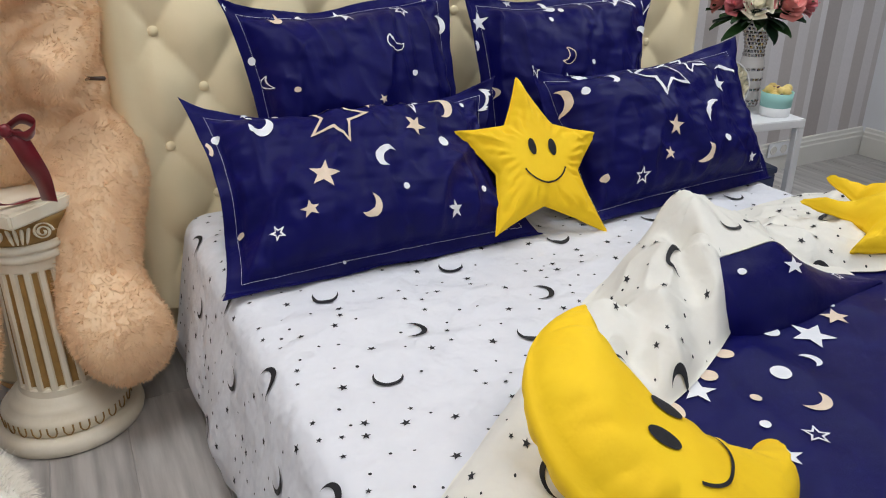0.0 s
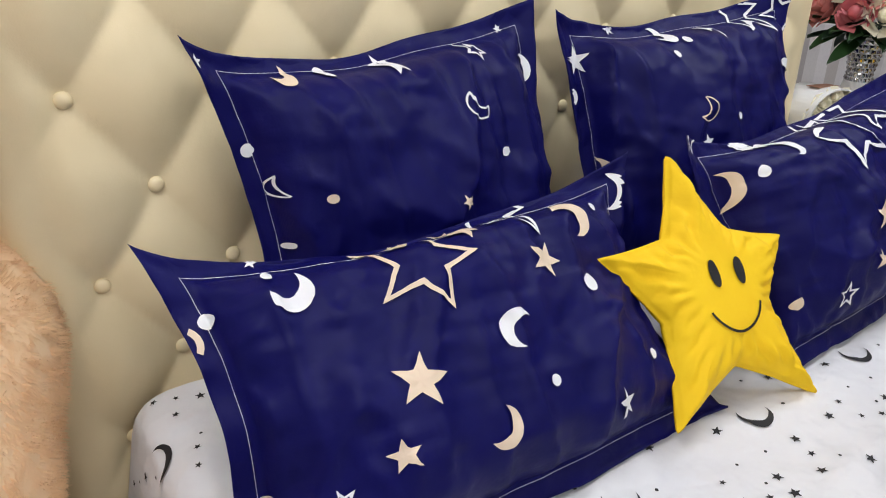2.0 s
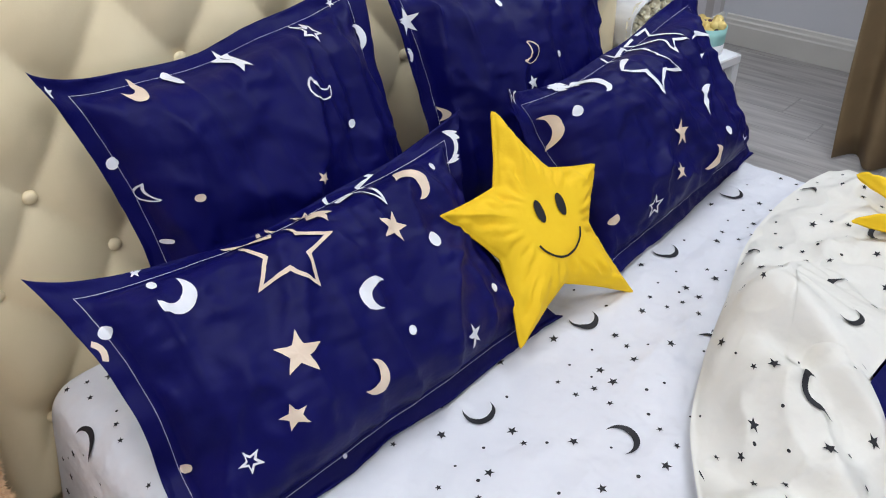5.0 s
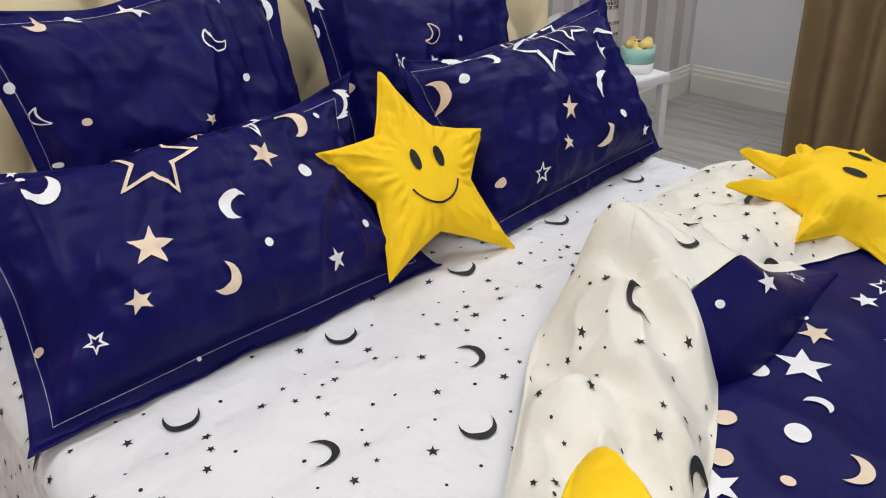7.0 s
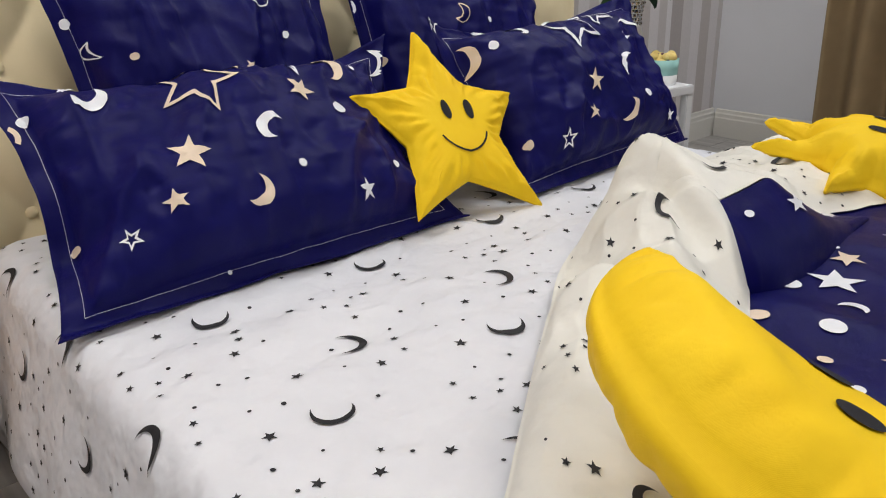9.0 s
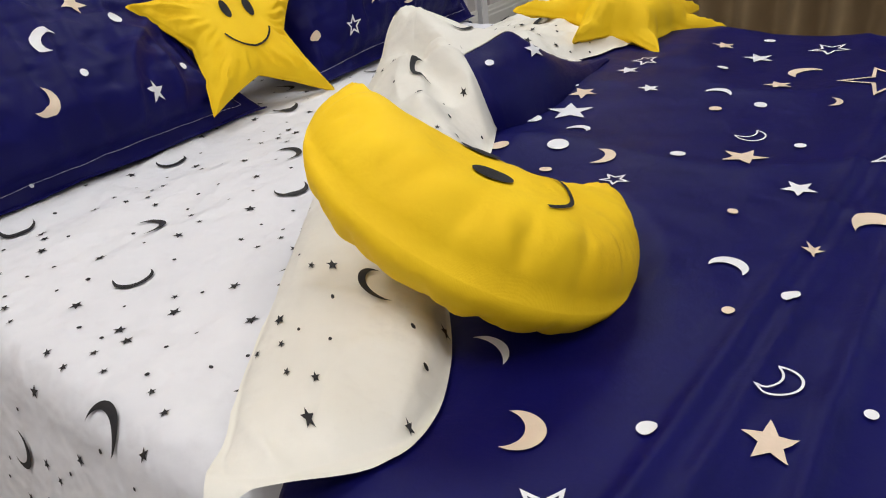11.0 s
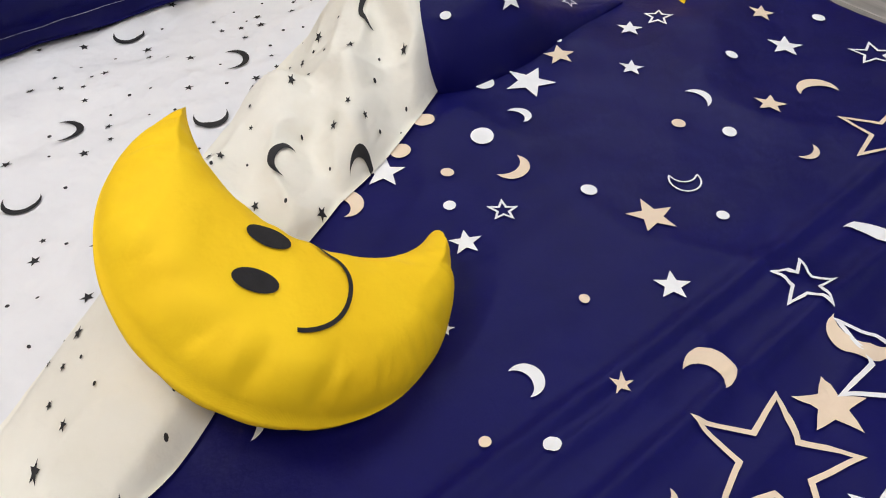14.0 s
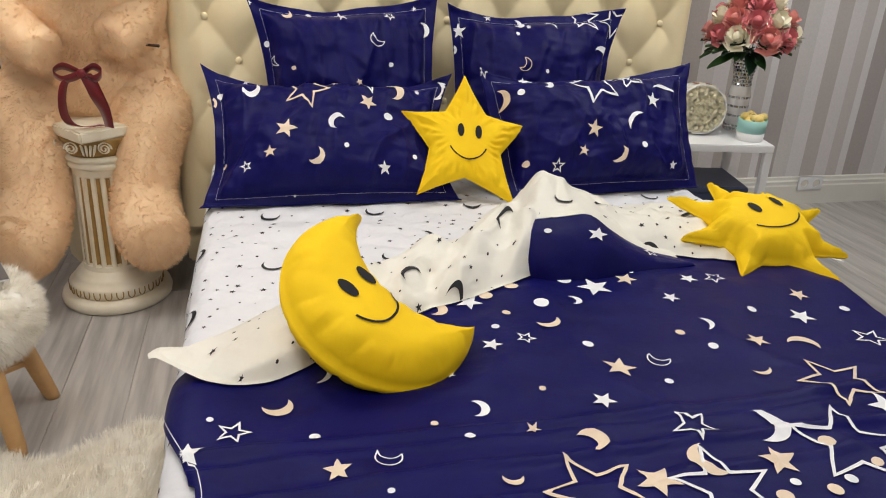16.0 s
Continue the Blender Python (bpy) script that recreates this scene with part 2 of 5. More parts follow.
def baseboard(length, m):
    """A tall moulded skirting board, along local x, proud to -y."""
    prof = [(0, 0), (-0.022, 0), (-0.022, 0.10), (-0.018, 0.108), (-0.018, 0.124), (-0.012, 0.132), (-0.010, 0.146), (-0.004, 0.15), (0, 0.15)]
    bm = bmesh.new()
    ends = [[bm.verts.new((x, y, z)) for y, z in prof] for x in (0, length)]
    n = len(prof)
    for k in range(n):
        bm.faces.new((ends[0][k], ends[0][(k + 1) % n], ends[1][(k + 1) % n], ends[1][k]))
    bm.faces.new(ends[0][::-1])
    bm.faces.new(ends[1])
    ob = tagged(part("baseboard", bm, PAINT), "white painted moulded skirting board", "baseboard", kind="structure")
    ob.matrix_basis = m
    return ob


baseboard(X1 - X0, pose(X0, Y1, 0))
baseboard(Y1 - 0.03 - Y0, pose(X1, Y1 - 0.03, 0, 0, 0, -90))

# ---- the bed ----
BED_L, BED_R, BED_HEAD, BED_FOOT = -0.80, 0.80, 0.06, -2.06
bed = thing("bed", "double bed with a cream button-tufted leatherette headboard", "bed")
part("base", box(BED_L + 0.03, BED_FOOT + 0.04, 0.05, BED_R - 0.03, BED_HEAD - 0.01, 0.30, 0.02), BED_BASE, bed, "beige upholstered bed base")
part("mattress", box(BED_L + 0.02, BED_FOOT + 0.03, 0.302, BED_R - 0.02, BED_HEAD - 0.01, BED_Z - 0.03, 0.05, segments=4), WHITE, bed, "thick white mattress under the sheet")
for lx in (-0.7, 0.7):
    for ly in (-1.95, -0.08):
        leg = part("leg", lathe([(0.025, 0.0), (0.03, 0.05)], 16), WOOD, bed)
        leg.location = (lx, ly, 0)

# headboard: deep diamond tufting round covered buttons
TUFT_X, TUFT_Z, TUFT_X0, TUFT_Z0 = 0.213, 0.298, -0.704, 0.838
HB_L, HB_R, HB_TOP, HB_FACE = -0.945, 1.03, 1.52, 0.088


def tuft_depth(x, z):
    a = (x - TUFT_X0) / TUFT_X + (z - TUFT_Z0) / TUFT_Z
    b = (x - TUFT_X0) / TUFT_X - (z - TUFT_Z0) / TUFT_Z
    sa, sb = abs(math.sin(math.pi * a)), abs(math.sin(math.pi * b))
    return 0.036 * (0.42 * (sa * sb) ** 0.62 + 0.58 * (0.5 * (sa + sb)) ** 0.62)


def headboard():
    nu, nv = 220, 170
    verts = []
    for i in range(nu):
        x = HB_L + (HB_R - HB_L) * i / (nu - 1)
        for j in range(nv):
            z = 0.22 + (HB_TOP - 0.22) * j / (nv - 1)
            edge = min(HB_R - x, x - HB_L, HB_TOP - z)
            inner = smooth01(0.05, 0.13, edge)
            d = tuft_depth(x, z) * inner + 0.022 * (1 - inner)
            round_off = 0.06 * (1 - math.sqrt(max(0.0, 1 - (1 - min(edge, 0.05) / 0.05) ** 2)))
            verts.append((x, HB_FACE + 0.004 - d + round_off + 0.0015 * fbm(x * 18, z * 18, 3.0), z))
    n = len(verts)
    faces = grid_faces(nu, nv)
    faces = [f[::-1] for f in faces]
    ob = mesh_object("headboard", [(x, y, z) for x, y, z in verts], [f[::-1] for f in faces], LEATHER, bed, "cream leatherette headboard with diamond tufting")
    part("headboard_back", box(HB_L, HB_FACE + 0.062, 0.04, HB_R, HB_FACE + 0.12, HB_TOP, 0.01), LEATHER, bed)
    for j in range(-4, 5):
        for i in range(-3, 12):
            x = TUFT_X0 + (i + 0.5 * (j % 2)) * TUFT_X
            z = TUFT_Z0 + j * TUFT_Z / 2
            if x > HB_R - 0.08 or x < HB_L + 0.08 or z > HB_TOP - 0.08 or z < 0.3:
                continue
            b = part("button", lathe([(0.0125, 0.0), (0.0135, 0.003), (0.0115, 0.0075), (0.006, 0.010), (0.001, 0.0105)], 14), LEATHER, bed, smooth=True)
            b.matrix_local = pose(x, HB_FACE - 0.001, z, 90)
    return ob


headboard()


# ---- fitted sheet ----
def sheet_point(s, y):
    """The sheet across the bed: s is the run from the left hem to the right hem, in metres from the middle."""
    half, r = 0.765, 0.055
    a = abs(s)
    sign = -1 if s < 0 else 1
    # soft creases
    crease = 0.0050 * fbm(s * 5 + 3, y * 9, 1.0) + 0.0018 * fbm(s * 16 + 3, y * 26, 2.0) + 0.0030 * math.sin(38 * y + 6 * s + 2.0 * fbm(s * 3, y * 3, 5.0)) * smooth01(0.2, 0.75, a)
    crease += 0.0075 * ridge(s * 2.2 + y * 1.5, y * 5.5 - s * 1.5, 4.0) + 0.004 * ridge(s * 6 - y * 3, y * 9 + s * 2, 8.0) - 0.003
    if a < half:
        return (s, y, BED_Z - 0.005 + crease)
    bend = r * math.pi / 2 * 0.86
    if a < half + bend:
        t = (a - half) / bend * (math.pi / 2 * 0.86)
        return (sign * (half + r * math.sin(t)), y, BED_Z - 0.005 - r * (1 - math.cos(t)) + crease * 0.8)
    d = a - half - bend
    t = math.pi / 2 * 0.86
    fold = 0.014 * fbm(y * 3.2, 4.0 + sign, d * 1.2) * smooth01(0.0, 0.3, d) + 0.008 * math.sin(y * 21 + 2 * fbm(y * 2, 1.0)) * smooth01(0.05, 0.4, d)
    tuck = 0.05 * smooth01(0.30, 0.44, d)
    return (sign * (half + r * math.sin(t) + d * 0.21 + fold - tuck), y, BED_Z - 0.005 - r * (1 - math.cos(t)) - d * 0.972)


SHEET_RUN = 0.765 + 0.074 + 0.425


def fitted_sheet():
    sheet = thing("bed_sheet", "white cotton sheet printed with small black stars and crescents" , "sheet")
    nu, nv = 190, 190
    y_head, y_foot = 0.045, BED_FOOT - 0.02
    verts = []
    for i in range(nu):
        s = -SHEET_RUN + 2 * SHEET_RUN * i / (nu - 1)
        for j in range(nv):
            y = y_foot + (y_head - y_foot) * j / (nv - 1)
            x, yy, z = sheet_point(s, y)
            hang = smooth01(0.0, 0.06, y - (y_head - 0.05))
            verts.append((x, yy, z - 0.04 * hang * hang))
    body = mesh_object("sheet", verts, grid_faces(nu, nv), WHITE, sheet)
    # the end that hangs over the foot of the mattress
    verts = []
    for i in range(100):
        s = -0.83 + 1.66 * i / 99
        for j in range(24):
            d = 0.44 * j / 23
            x, yy, z = sheet_point(max(-0.80, min(0.80, s)), y_foot)
            verts.append((s, y_foot - 0.02 * smooth01(0, 0.05, d) - 0.04 * d + 0.01 * fbm(s * 5, d * 2, 8.0) * smooth01(0, 0.2, d), BED_Z - 0.009 - d))
    mesh_object("foot_drop", verts, [f[::-1] for f in grid_faces(100, 24)], WHITE, sheet)
    return sheet, body


bed_sheet, sheet_body = fitted_sheet()


# ---- duvet ----
def duvet_z(x, y):
    base = BED_Z + 0.012
    crease = 0.0045 * fbm(x * 3.0, y * 4.0, 11.0) + 0.002 * fbm(x * 11, y * 13, 2.0)
    # pressed packing folds run across the bed and along it
    for pos, high, wide in ((-1.685, 0.006, 0.010), (-1.725, 0.004, 0.008), (-1.79, 0.007, 0.011), (-1.86, 0.004, 0.009)):
        crease += 1.4 * high * math.exp(-((y - pos - 0.010 * math.sin(3.1 * x + 20 * pos) - 0.02 * x) / wide) ** 2)
    crease += 0.005 * math.exp(-((x + 0.05 - 0.04 * math.sin(4 * y)) / 0.014) ** 2) * smooth01(-1.6, -1.75, y)
    crease += 0.010 * ridge(x * 2.6, y * 3.2, 9.0) - 0.002
    crease += 0.006 * ridge(x * 3.5 + y * 2.5, y * 5 - x * 3, 5.0) * smooth01(-1.45, -1.2, y)
    # the thick rolled edge under the folded corner
    crease += 0.020 * math.exp(-((y + 1.53) / 0.09) ** 2) * smooth01(-0.62, -0.80, x)
    return base + crease


def duvet_left(y):
    """The hem on the left, as a run from the bed's middle."""
    return -0.75 - 0.13 * smooth01(-1.80, -1.40, y)


def duvet_point(s, y):
    half, r = 0.755, 0.06
    a, sign = abs(s), (-1 if s < 0 else 1)
    if a < half:
        return (s, y, duvet_z(s, y))
    bend = r * math.pi / 2 * 0.9
    z0 = duvet_z(sign * half, y)
    t = min(a - half, bend) / r
    x = half + 0.008 + r * math.sin(t)
    z = z0 - r * (1 - math.cos(t))
    d = max(0.0, a - half - bend)
    fold = 0.014 * math.sin(y * 17 + 2 * fbm(y * 2, 3.0)) * smooth01(0.03, 0.3, d)
    return (sign * (x + d * 0.24 + fold), y, z - d * 0.965)


# the folded-back lining: head edge, foot edge, height, place of the crest across
FOLD = [
    (-0.855, -1.435, -0.848, -1.468, 0.008, 0.5),
    (-0.80, -1.375, -0.785, -1.500, 0.030, 0.5),
    (-0.705, -1.285, -0.70, -1.515, 0.050, 0.5),
    (-0.58, -1.195, -0.575, -1.460, 0.068, 0.45),
    (-0.40, -1.060, -0.42, -1.335, 0.066, 0.45),
    (-0.27, -0.970, -0.285, -1.265, 0.058, 0.52),
    (-0.13, -0.870, -0.150, -1.212, 0.066, 0.55),
    (0.01, -0.810, -0.015, -1.140, 0.118, 0.45),
    (0.10, -0.780, 0.095, -1.070, 0.178, 0.41),
    (0.22, -0.745, 0.24, -1.010, 0.100, 0.45),
    (0.40, -0.690, 0.42, -1.050, 0.045, 0.6),
    (0.60, -0.665, 0.58, -1.110, 0.040, 0.6),
    (0.80, -0.680, 0.80, -1.120, 0.045, 0.5),
    (0.93, -0.700, 0.93, -1.100, 0.020, 0.5),
]


def duvet_top(x):
    """Where the cover turns back, under the fold."""
    xs = [0.5 * (r[0] + r[2]) for r in FOLD]
    ys = [0.45 * r[1] + 0.55 * r[3] for r in FOLD]
    return float(np.interp(x, xs, ys))


def duvet_body():
    nu, nv = 180, 130
    y_foot = BED_FOOT - 0.03
    verts = []
    for i in range(nu):
        for j in range(nv):
            k = j / (nv - 1)
            y = y_foot + (-1.2 - y_foot) * k
            for _ in range(4):
                left, right = duvet_left(y), 1.10
                s = left + (right - left) * i / (nu - 1)
                y = y_foot + (duvet_top(s) - y_foot) * k
            verts.append(duvet_point(s, y))
    ob = mesh_object("cover", verts, grid_faces(nu, nv), NAVY, duvet, "navy cotton side printed with white and tan stars and crescents")
    mod = ob.modifiers.new("thickness", "SOLIDIFY")
    mod.thickness, mod.offset = 0.006, -1
    verts = []
    for i in range(100):
        s = -0.80 + 1.66 * i / 99
        for j in range(20):
            d = 0.34 * j / 19
            verts.append((s, y_foot - 0.03 * smooth01(0, 0.05, d) - 0.06 * d + 0.012 * math.sin(s * 14) * smooth01(0, 0.2, d), BED_Z + 0.010 - d))
    mesh_object("foot_drop", verts, [f[::-1] for f in grid_faces(100, 20)], NAVY, duvet)
    return ob


duvet = thing("duvet", "navy star-print duvet, its white star-print lining folded back across the bed", "duvet")
duvet_cover = duvet_body()
verts = []
for i in range(121):
    y = -2.04 + (2.04 - 1.47) * i / 120
    p, q = Vector(duvet_point(duvet_left(y) + 0.010, y)), Vector(duvet_point(duvet_left(y) + 0.0114, y))
    verts += [tuple(p + Vector((-0.0015, 0, 0.0015))), tuple(q + Vector((-0.0015, 0, 0.0015)))]
mesh_object("hem_stitching", verts, [(2 * k, 2 * k + 2, 2 * k + 3, 2 * k + 1) for k in range(120)], INK_WHITE, duvet, "fine white stitched line")

def fold_point(t, q, rough=1.0):
    ax, ay, bx, by, h, c = spline(FOLD, t)
    shape = (1 - (abs(q - c) / (c if q < c else 1 - c)) ** 2.3) if 0 < q < 1 else 0.0
    shape = max(0.0, shape) ** 0.62
    x, y = ax + (bx - ax) * q, ay + (by - ay) * q
    wr = 0.034 * ridge(x * 3.5 + y * 2, y * 4 - x * 3.0, 2.0) - 0.012 + 0.020 * ridge(x * 8 - y * 3, y * 6 + x * 4, 6.0) - 0.005 + 0.012 * fbm(x * 6 + y * 3, y * 6 - x * 2, 7.0) + 0.004 * fbm(x * 15, y * 15, 3.0) + 0.015 * math.sin(52 * (x * 0.8 - y * 0.35) + 3 * fbm(x * 4, y * 4, 2.0)) * smooth01(0.25, 0.40, t) * (1 - smooth01(0.54, 0.64, t))
    wr *= rough * (0.30 + 0.70 * smooth01(0.22, 0.42, t))
    drop = 0.34 * max(0.0, abs(x) - 0.835) - 0.045 * (1 - smooth01(0.01, 0.12, t))
    return (x, y, max(BED_Z + 0.008 + h * shape + wr * shape - drop, duvet_z(x, y) + 0.005 - drop))


FOLD_U, FOLD_V = 260, 70


def fold():
    nu, nv = FOLD_U, FOLD_V
    verts = [fold_point(i / (nu - 1), j / (nv - 1)) for i in range(nu) for j in range(nv)]
    return mesh_object("folded_lining", verts, [f[::-1] for f in grid_faces(nu, nv)], CREAM, duvet, "white lining folded back, printed with black stars and crescents")


fold_body = fold()

# the navy corner that shows again below the lifted ridge
FLAP = [
    (-0.004, -1.075, 0.600, -0.020, -1.110, 0.535),
    (0.002, -1.066, 0.635, 0.000, -1.140, 0.522),
    (0.012, -1.056, 0.651, 0.020, -1.150, 0.520),
    (0.055, -1.056, 0.655, 0.06, -1.160, 0.519),
    (0.115, -1.058, 0.658, 0.13, -1.160, 0.519),
    (0.171, -1.060, 0.655, 0.21, -1.155, 0.518),
    (0.245, -1.050, 0.606, 0.30, -1.145, 0.518),
    (0.330, -1.050, 0.556, 0.38, -1.130, 0.517),
    (0.43, -1.075, 0.530, 0.46, -1.115, 0.517),
]


def flap_point(t, q):
    r = spline(FLAP, t)
    top, low = r[:3], r[3:]
    p = top + (low - top) * q
    p[1] -= 0.022 * math.sin(math.pi * q)
    p[2] += 0.012 * math.sin(math.pi * q) + 0.004 * fbm(p[0] * 9, q * 3, 4.0)
    return tuple(p)


flap_body = mesh_object("turned_corner", [flap_point(i / 59, j / 23) for i in range(60) for j in range(24)], [f[::-1] for f in grid_faces(60, 24)], NAVY, duvet)
# white face between ridge and corner
verts = []
for i in range(60):
    t = i / 59
    low = np.array(flap_point(t, 0.0)) + (0, 0.004, 0.0)
    top = np.array(fold_point(0.545 + 0.225 * t, 0.41)) + (0, 0, 0.004)
    for j in range(16):
        q = j / 15
        p = top + (low - top) * q
        p[1] -= 0.012 * math.sin(math.pi * q)
        verts.append(tuple(p))
face_body = mesh_object("lifted_face", verts, [f[::-1] for f in grid_faces(60, 16)], CREAM, duvet)


# ---- pillows ----
def pillow(label, m, corners, thick, back, seed, sag=0.19, pinch=(0.05, 0.05), dents=(), flange=0.045):
    """A flanged pillow standing on its lower edge: local x across, y up, z towards the room. corners: lower left and right, upper left and right, in the room.
    dents: soft hollows (x, y, half width, half height, depth)."""
    local = [m.inverted() @ Vector(c) for c in corners]
    width = (local[1].x - local[0].x + local[3].x - local[2].x) / 2
    height = (local[2].y - local[0].y + local[3].y - local[1].y) / 2
    pull = [c - Vector((sx * width / 2, sy * height, 0)) for c, (sx, sy) in zip(local, ((-1, 0), (1, 0), (-1, 1), (1, 1)))]
    ob = thing("pillow", label, "pillow", "pillows on the bed", m)
    nu, nv = 110, 80
    hw = width / 2

    def place(i, j, side):
        u = -1 + 2 * i / (nu - 1)
        v = -1 + 2 * j / (nv - 1)
        # pinched between the corners
        pu = 1 - pinch[0 if u < 0 else 1] * (1 - v * v) * u * u
        pv = 1 - (sag - 0.08 * u if v > 0 else 0.04) * (1 - u * u) ** 0.8 * v * v - 0.014 * math.cos(8 * u + seed) * v * v * (1 - u * u) * (1 if v > 0 else 0.4)
        x, y = u * hw * pu, height / 2 + v * height / 2 * pv
        iu = abs(u) * hw / (hw - flange)
        iv = abs(v) * (height / 2) / (height / 2 - flange)
        inside = max(0.0, 1 - iu ** 2.3) * max(0.0, 1 - iv ** (4.0 if v > 0 else 2.6))
        w = inside ** 0.5
        w *= 1.0 - 0.24 * v
        wr = 0.010 * fbm(u * 2.6 + seed, v * 2.4, seed) + 0.0045 * fbm(u * 7 + seed, v * 4, seed + 4) + 0.003 * fbm(u * 3 + v * 11, v * 3 - u * 2, seed + 8) + 0.019 * ridge(u * 2.6 + seed, v * 1.2 - u * 0.8, seed) + 0.010 * ridge(u * 5.5 - seed, v * 1.5 + u, seed + 3) - 0.009
        pucker = 0.004 * math.sin(30 * u + 4 * fbm(u * 3, v * 2, seed)) * smooth01(0.72, 0.98, iv) + 0.003 * math.sin(24 * v + seed) * smooth01(0.75, 0.98, iu)
        edge = max(abs(u) * hw - (hw - flange), abs(v) * height / 2 - (height / 2 - flange))
        out = smooth01(0.0, flange, edge)
        wave = 0.010 * fbm(u * 3.0 + seed * 2, v * 3.0, 6.0) * out + 0.018 * out * u * u * v * v * (1 if v > 0 else -0.3)
        if side > 0:
            z = thick * w + (wr + pucker) * min(1.0, w * 3 + 0.25) + wave + 0.0035 * (1 - out)
        else:
            z = -back * w + wave - 0.0035 * (1 - out)
        z -= 0.030 * smooth01(0.72, 1.0, v) * (1 - u ** 4)
        for hx, hy, wx, wy, deep in dents:
            z -= deep * math.exp(-((x - hx) / wx) ** 2 - ((y - hy) / wy) ** 2)
        a, b = (u + 1) / 2, (v + 1) / 2
        shift = (pull[0] * (1 - a) + pull[1] * a) * (1 - b) + (pull[2] * (1 - a) + pull[3] * a) * b
        x, y, z = x + shift.x, y + shift.y, z + shift.z
        p = m @ Vector((x, y, z))
        if p.z < BED_Z + 0.006:
            p.z = BED_Z + 0.006 + (0.003 if side > 0 else 0.0)
            return tuple(m.inverted() @ p)
        return (x, y, z)

    front = [place(i, j, 1) for i in range(nu) for j in range(nv)]
    back_v = [place(i, j, -1) for i in range(nu) for j in range(nv)]
    n = len(front)
    faces = grid_faces(nu, nv) + [tuple(k + n for k in f[::-1]) for f in grid_faces(nu, nv)]
    rim = [i * nv for i in range(nu)] + [(nu - 1) * nv + j for j in range(1, nv)] + [i * nv + nv - 1 for i in range(nu - 2, -1, -1)] + [j for j in range(nv - 2, 0, -1)]
    faces += [(a, a + n, b + n, b) for a, b in zip(rim, rim[1:] + rim[:1])]
    body = mesh_object("case", front + back_v, faces, NAVY, ob)
    # sewn line inside the flange
    verts, faces = [], []
    loop = []
    fu, fv = 1 - (flange - 0.008) / hw, 1 - (flange - 0.008) / (height / 2)
    steps = 150
    for a, b in (((-fu, -fv), (fu, -fv)), ((fu, -fv), (fu, fv)), ((fu, fv), (-fu, fv)), ((-fu, fv), (-fu, -fv))):
        for k in range(steps):
            loop.append((a[0] + (b[0] - a[0]) * k / steps, a[1] + (b[1] - a[1]) * k / steps))
    rows = []
    for u, v in loop:
        p = Vector(place((u + 1) / 2 * (nu - 1), (v + 1) / 2 * (nv - 1), 1))
        rows.append(p)
    for k in range(0, len(rows), 1):
        p, q = rows[k], rows[(k + 1) % len(rows)]
        d = (q - p).normalized()
        side = Vector((d.y, -d.x, 0)) * 0.00028
        up = Vector((0, 0, 0.0022))
        base_i = len(verts)
        verts += [tuple(p - side + up), tuple(q - side + up), tuple(q + side + up), tuple(p + side + up)]
        faces.append((base_i, base_i + 1, base_i + 2, base_i + 3))
    mesh_object("stitching", verts, faces, INK_WHITE, ob, "fine white stitched line", smooth=False)
    return ob, body


def standing(x, y, z, lean, yaw, roll=0.0):
    """Pose of a thing that leans back: local y up the slope, local z towards the foot of the bed."""
    return pose(x, y, z, 0, 0, yaw) @ pose(0, 0, 0, lean, 0, 0) @ pose(0, 0, 0, 0, 0, roll)


pillow_fl, case_fl = pillow("navy star-print pillow leaning on the taller pillow behind", standing(-0.4285, -0.5375, 0.502, 49.5, -2.2),
                            [(-0.826, -0.530, 0.500), (-0.031, -0.545, 0.512), (-0.814, -0.205, 0.872), (-0.011, -0.250, 0.857)], 0.097, 0.070, 1.3, 0.245, (0.11, 0.15),
                            [(-0.40, 0.155, 0.15, 0.055, 0.050), (0.32, 0.27, 0.12, 0.20, 0.042)])
pillow_fr, case_fr = pillow("navy star-print pillow behind the yellow star cushion", standing(0.475, -0.535, 0.500, 54.5, 4.5),
                            [(0.125, -0.555, 0.515), (0.821, -0.502, 0.506), (0.060, -0.297, 0.888), (0.863, -0.222, 0.885)], 0.094, 0.070, 4.1, 0.19, (0.045, 0.06),
                            [(-0.33, 0.12, 0.13, 0.11, 0.040), (-0.36, 0.33, 0.12, 0.12, 0.030)])
pillow_bl, case_bl = pillow("square navy star-print pillow standing against the headboard", standing(-0.346, -0.185, 0.512, 74, 4.0),
                            [(-0.640, -0.170, 0.512), (-0.030, -0.200, 0.512), (-0.676, -0.030, 1.080), (-0.014, 0.022, 1.075)], 0.110, 0.05, 7.7, 0.165, (0.15, 0.07))
pillow_br, case_br = pillow("square navy star-print pillow standing against the headboard", standing(0.345, -0.180, 0.512, 74, -3.0),
                            [(0.010, -0.185, 0.512), (0.630, -0.200, 0.512), (0.017, -0.002, 1.055), (0.666, -0.059, 1.053)], 0.118, 0.05, 9.2, 0.12, (0.08, 0.17))


# ---- soft shapes ----
def outline_distance(pts, outline):
    a = np.array(outline)
    b = np.roll(a, -1, axis=0)
    p = np.array(pts)[:, None, :]
    ab = b - a
    t = np.clip(((p - a) * ab).sum(-1) / (ab * ab).sum(-1), 0, 1)
    return np.sqrt((((p - a) - t[..., None] * ab) ** 2).sum(-1)).min(1)


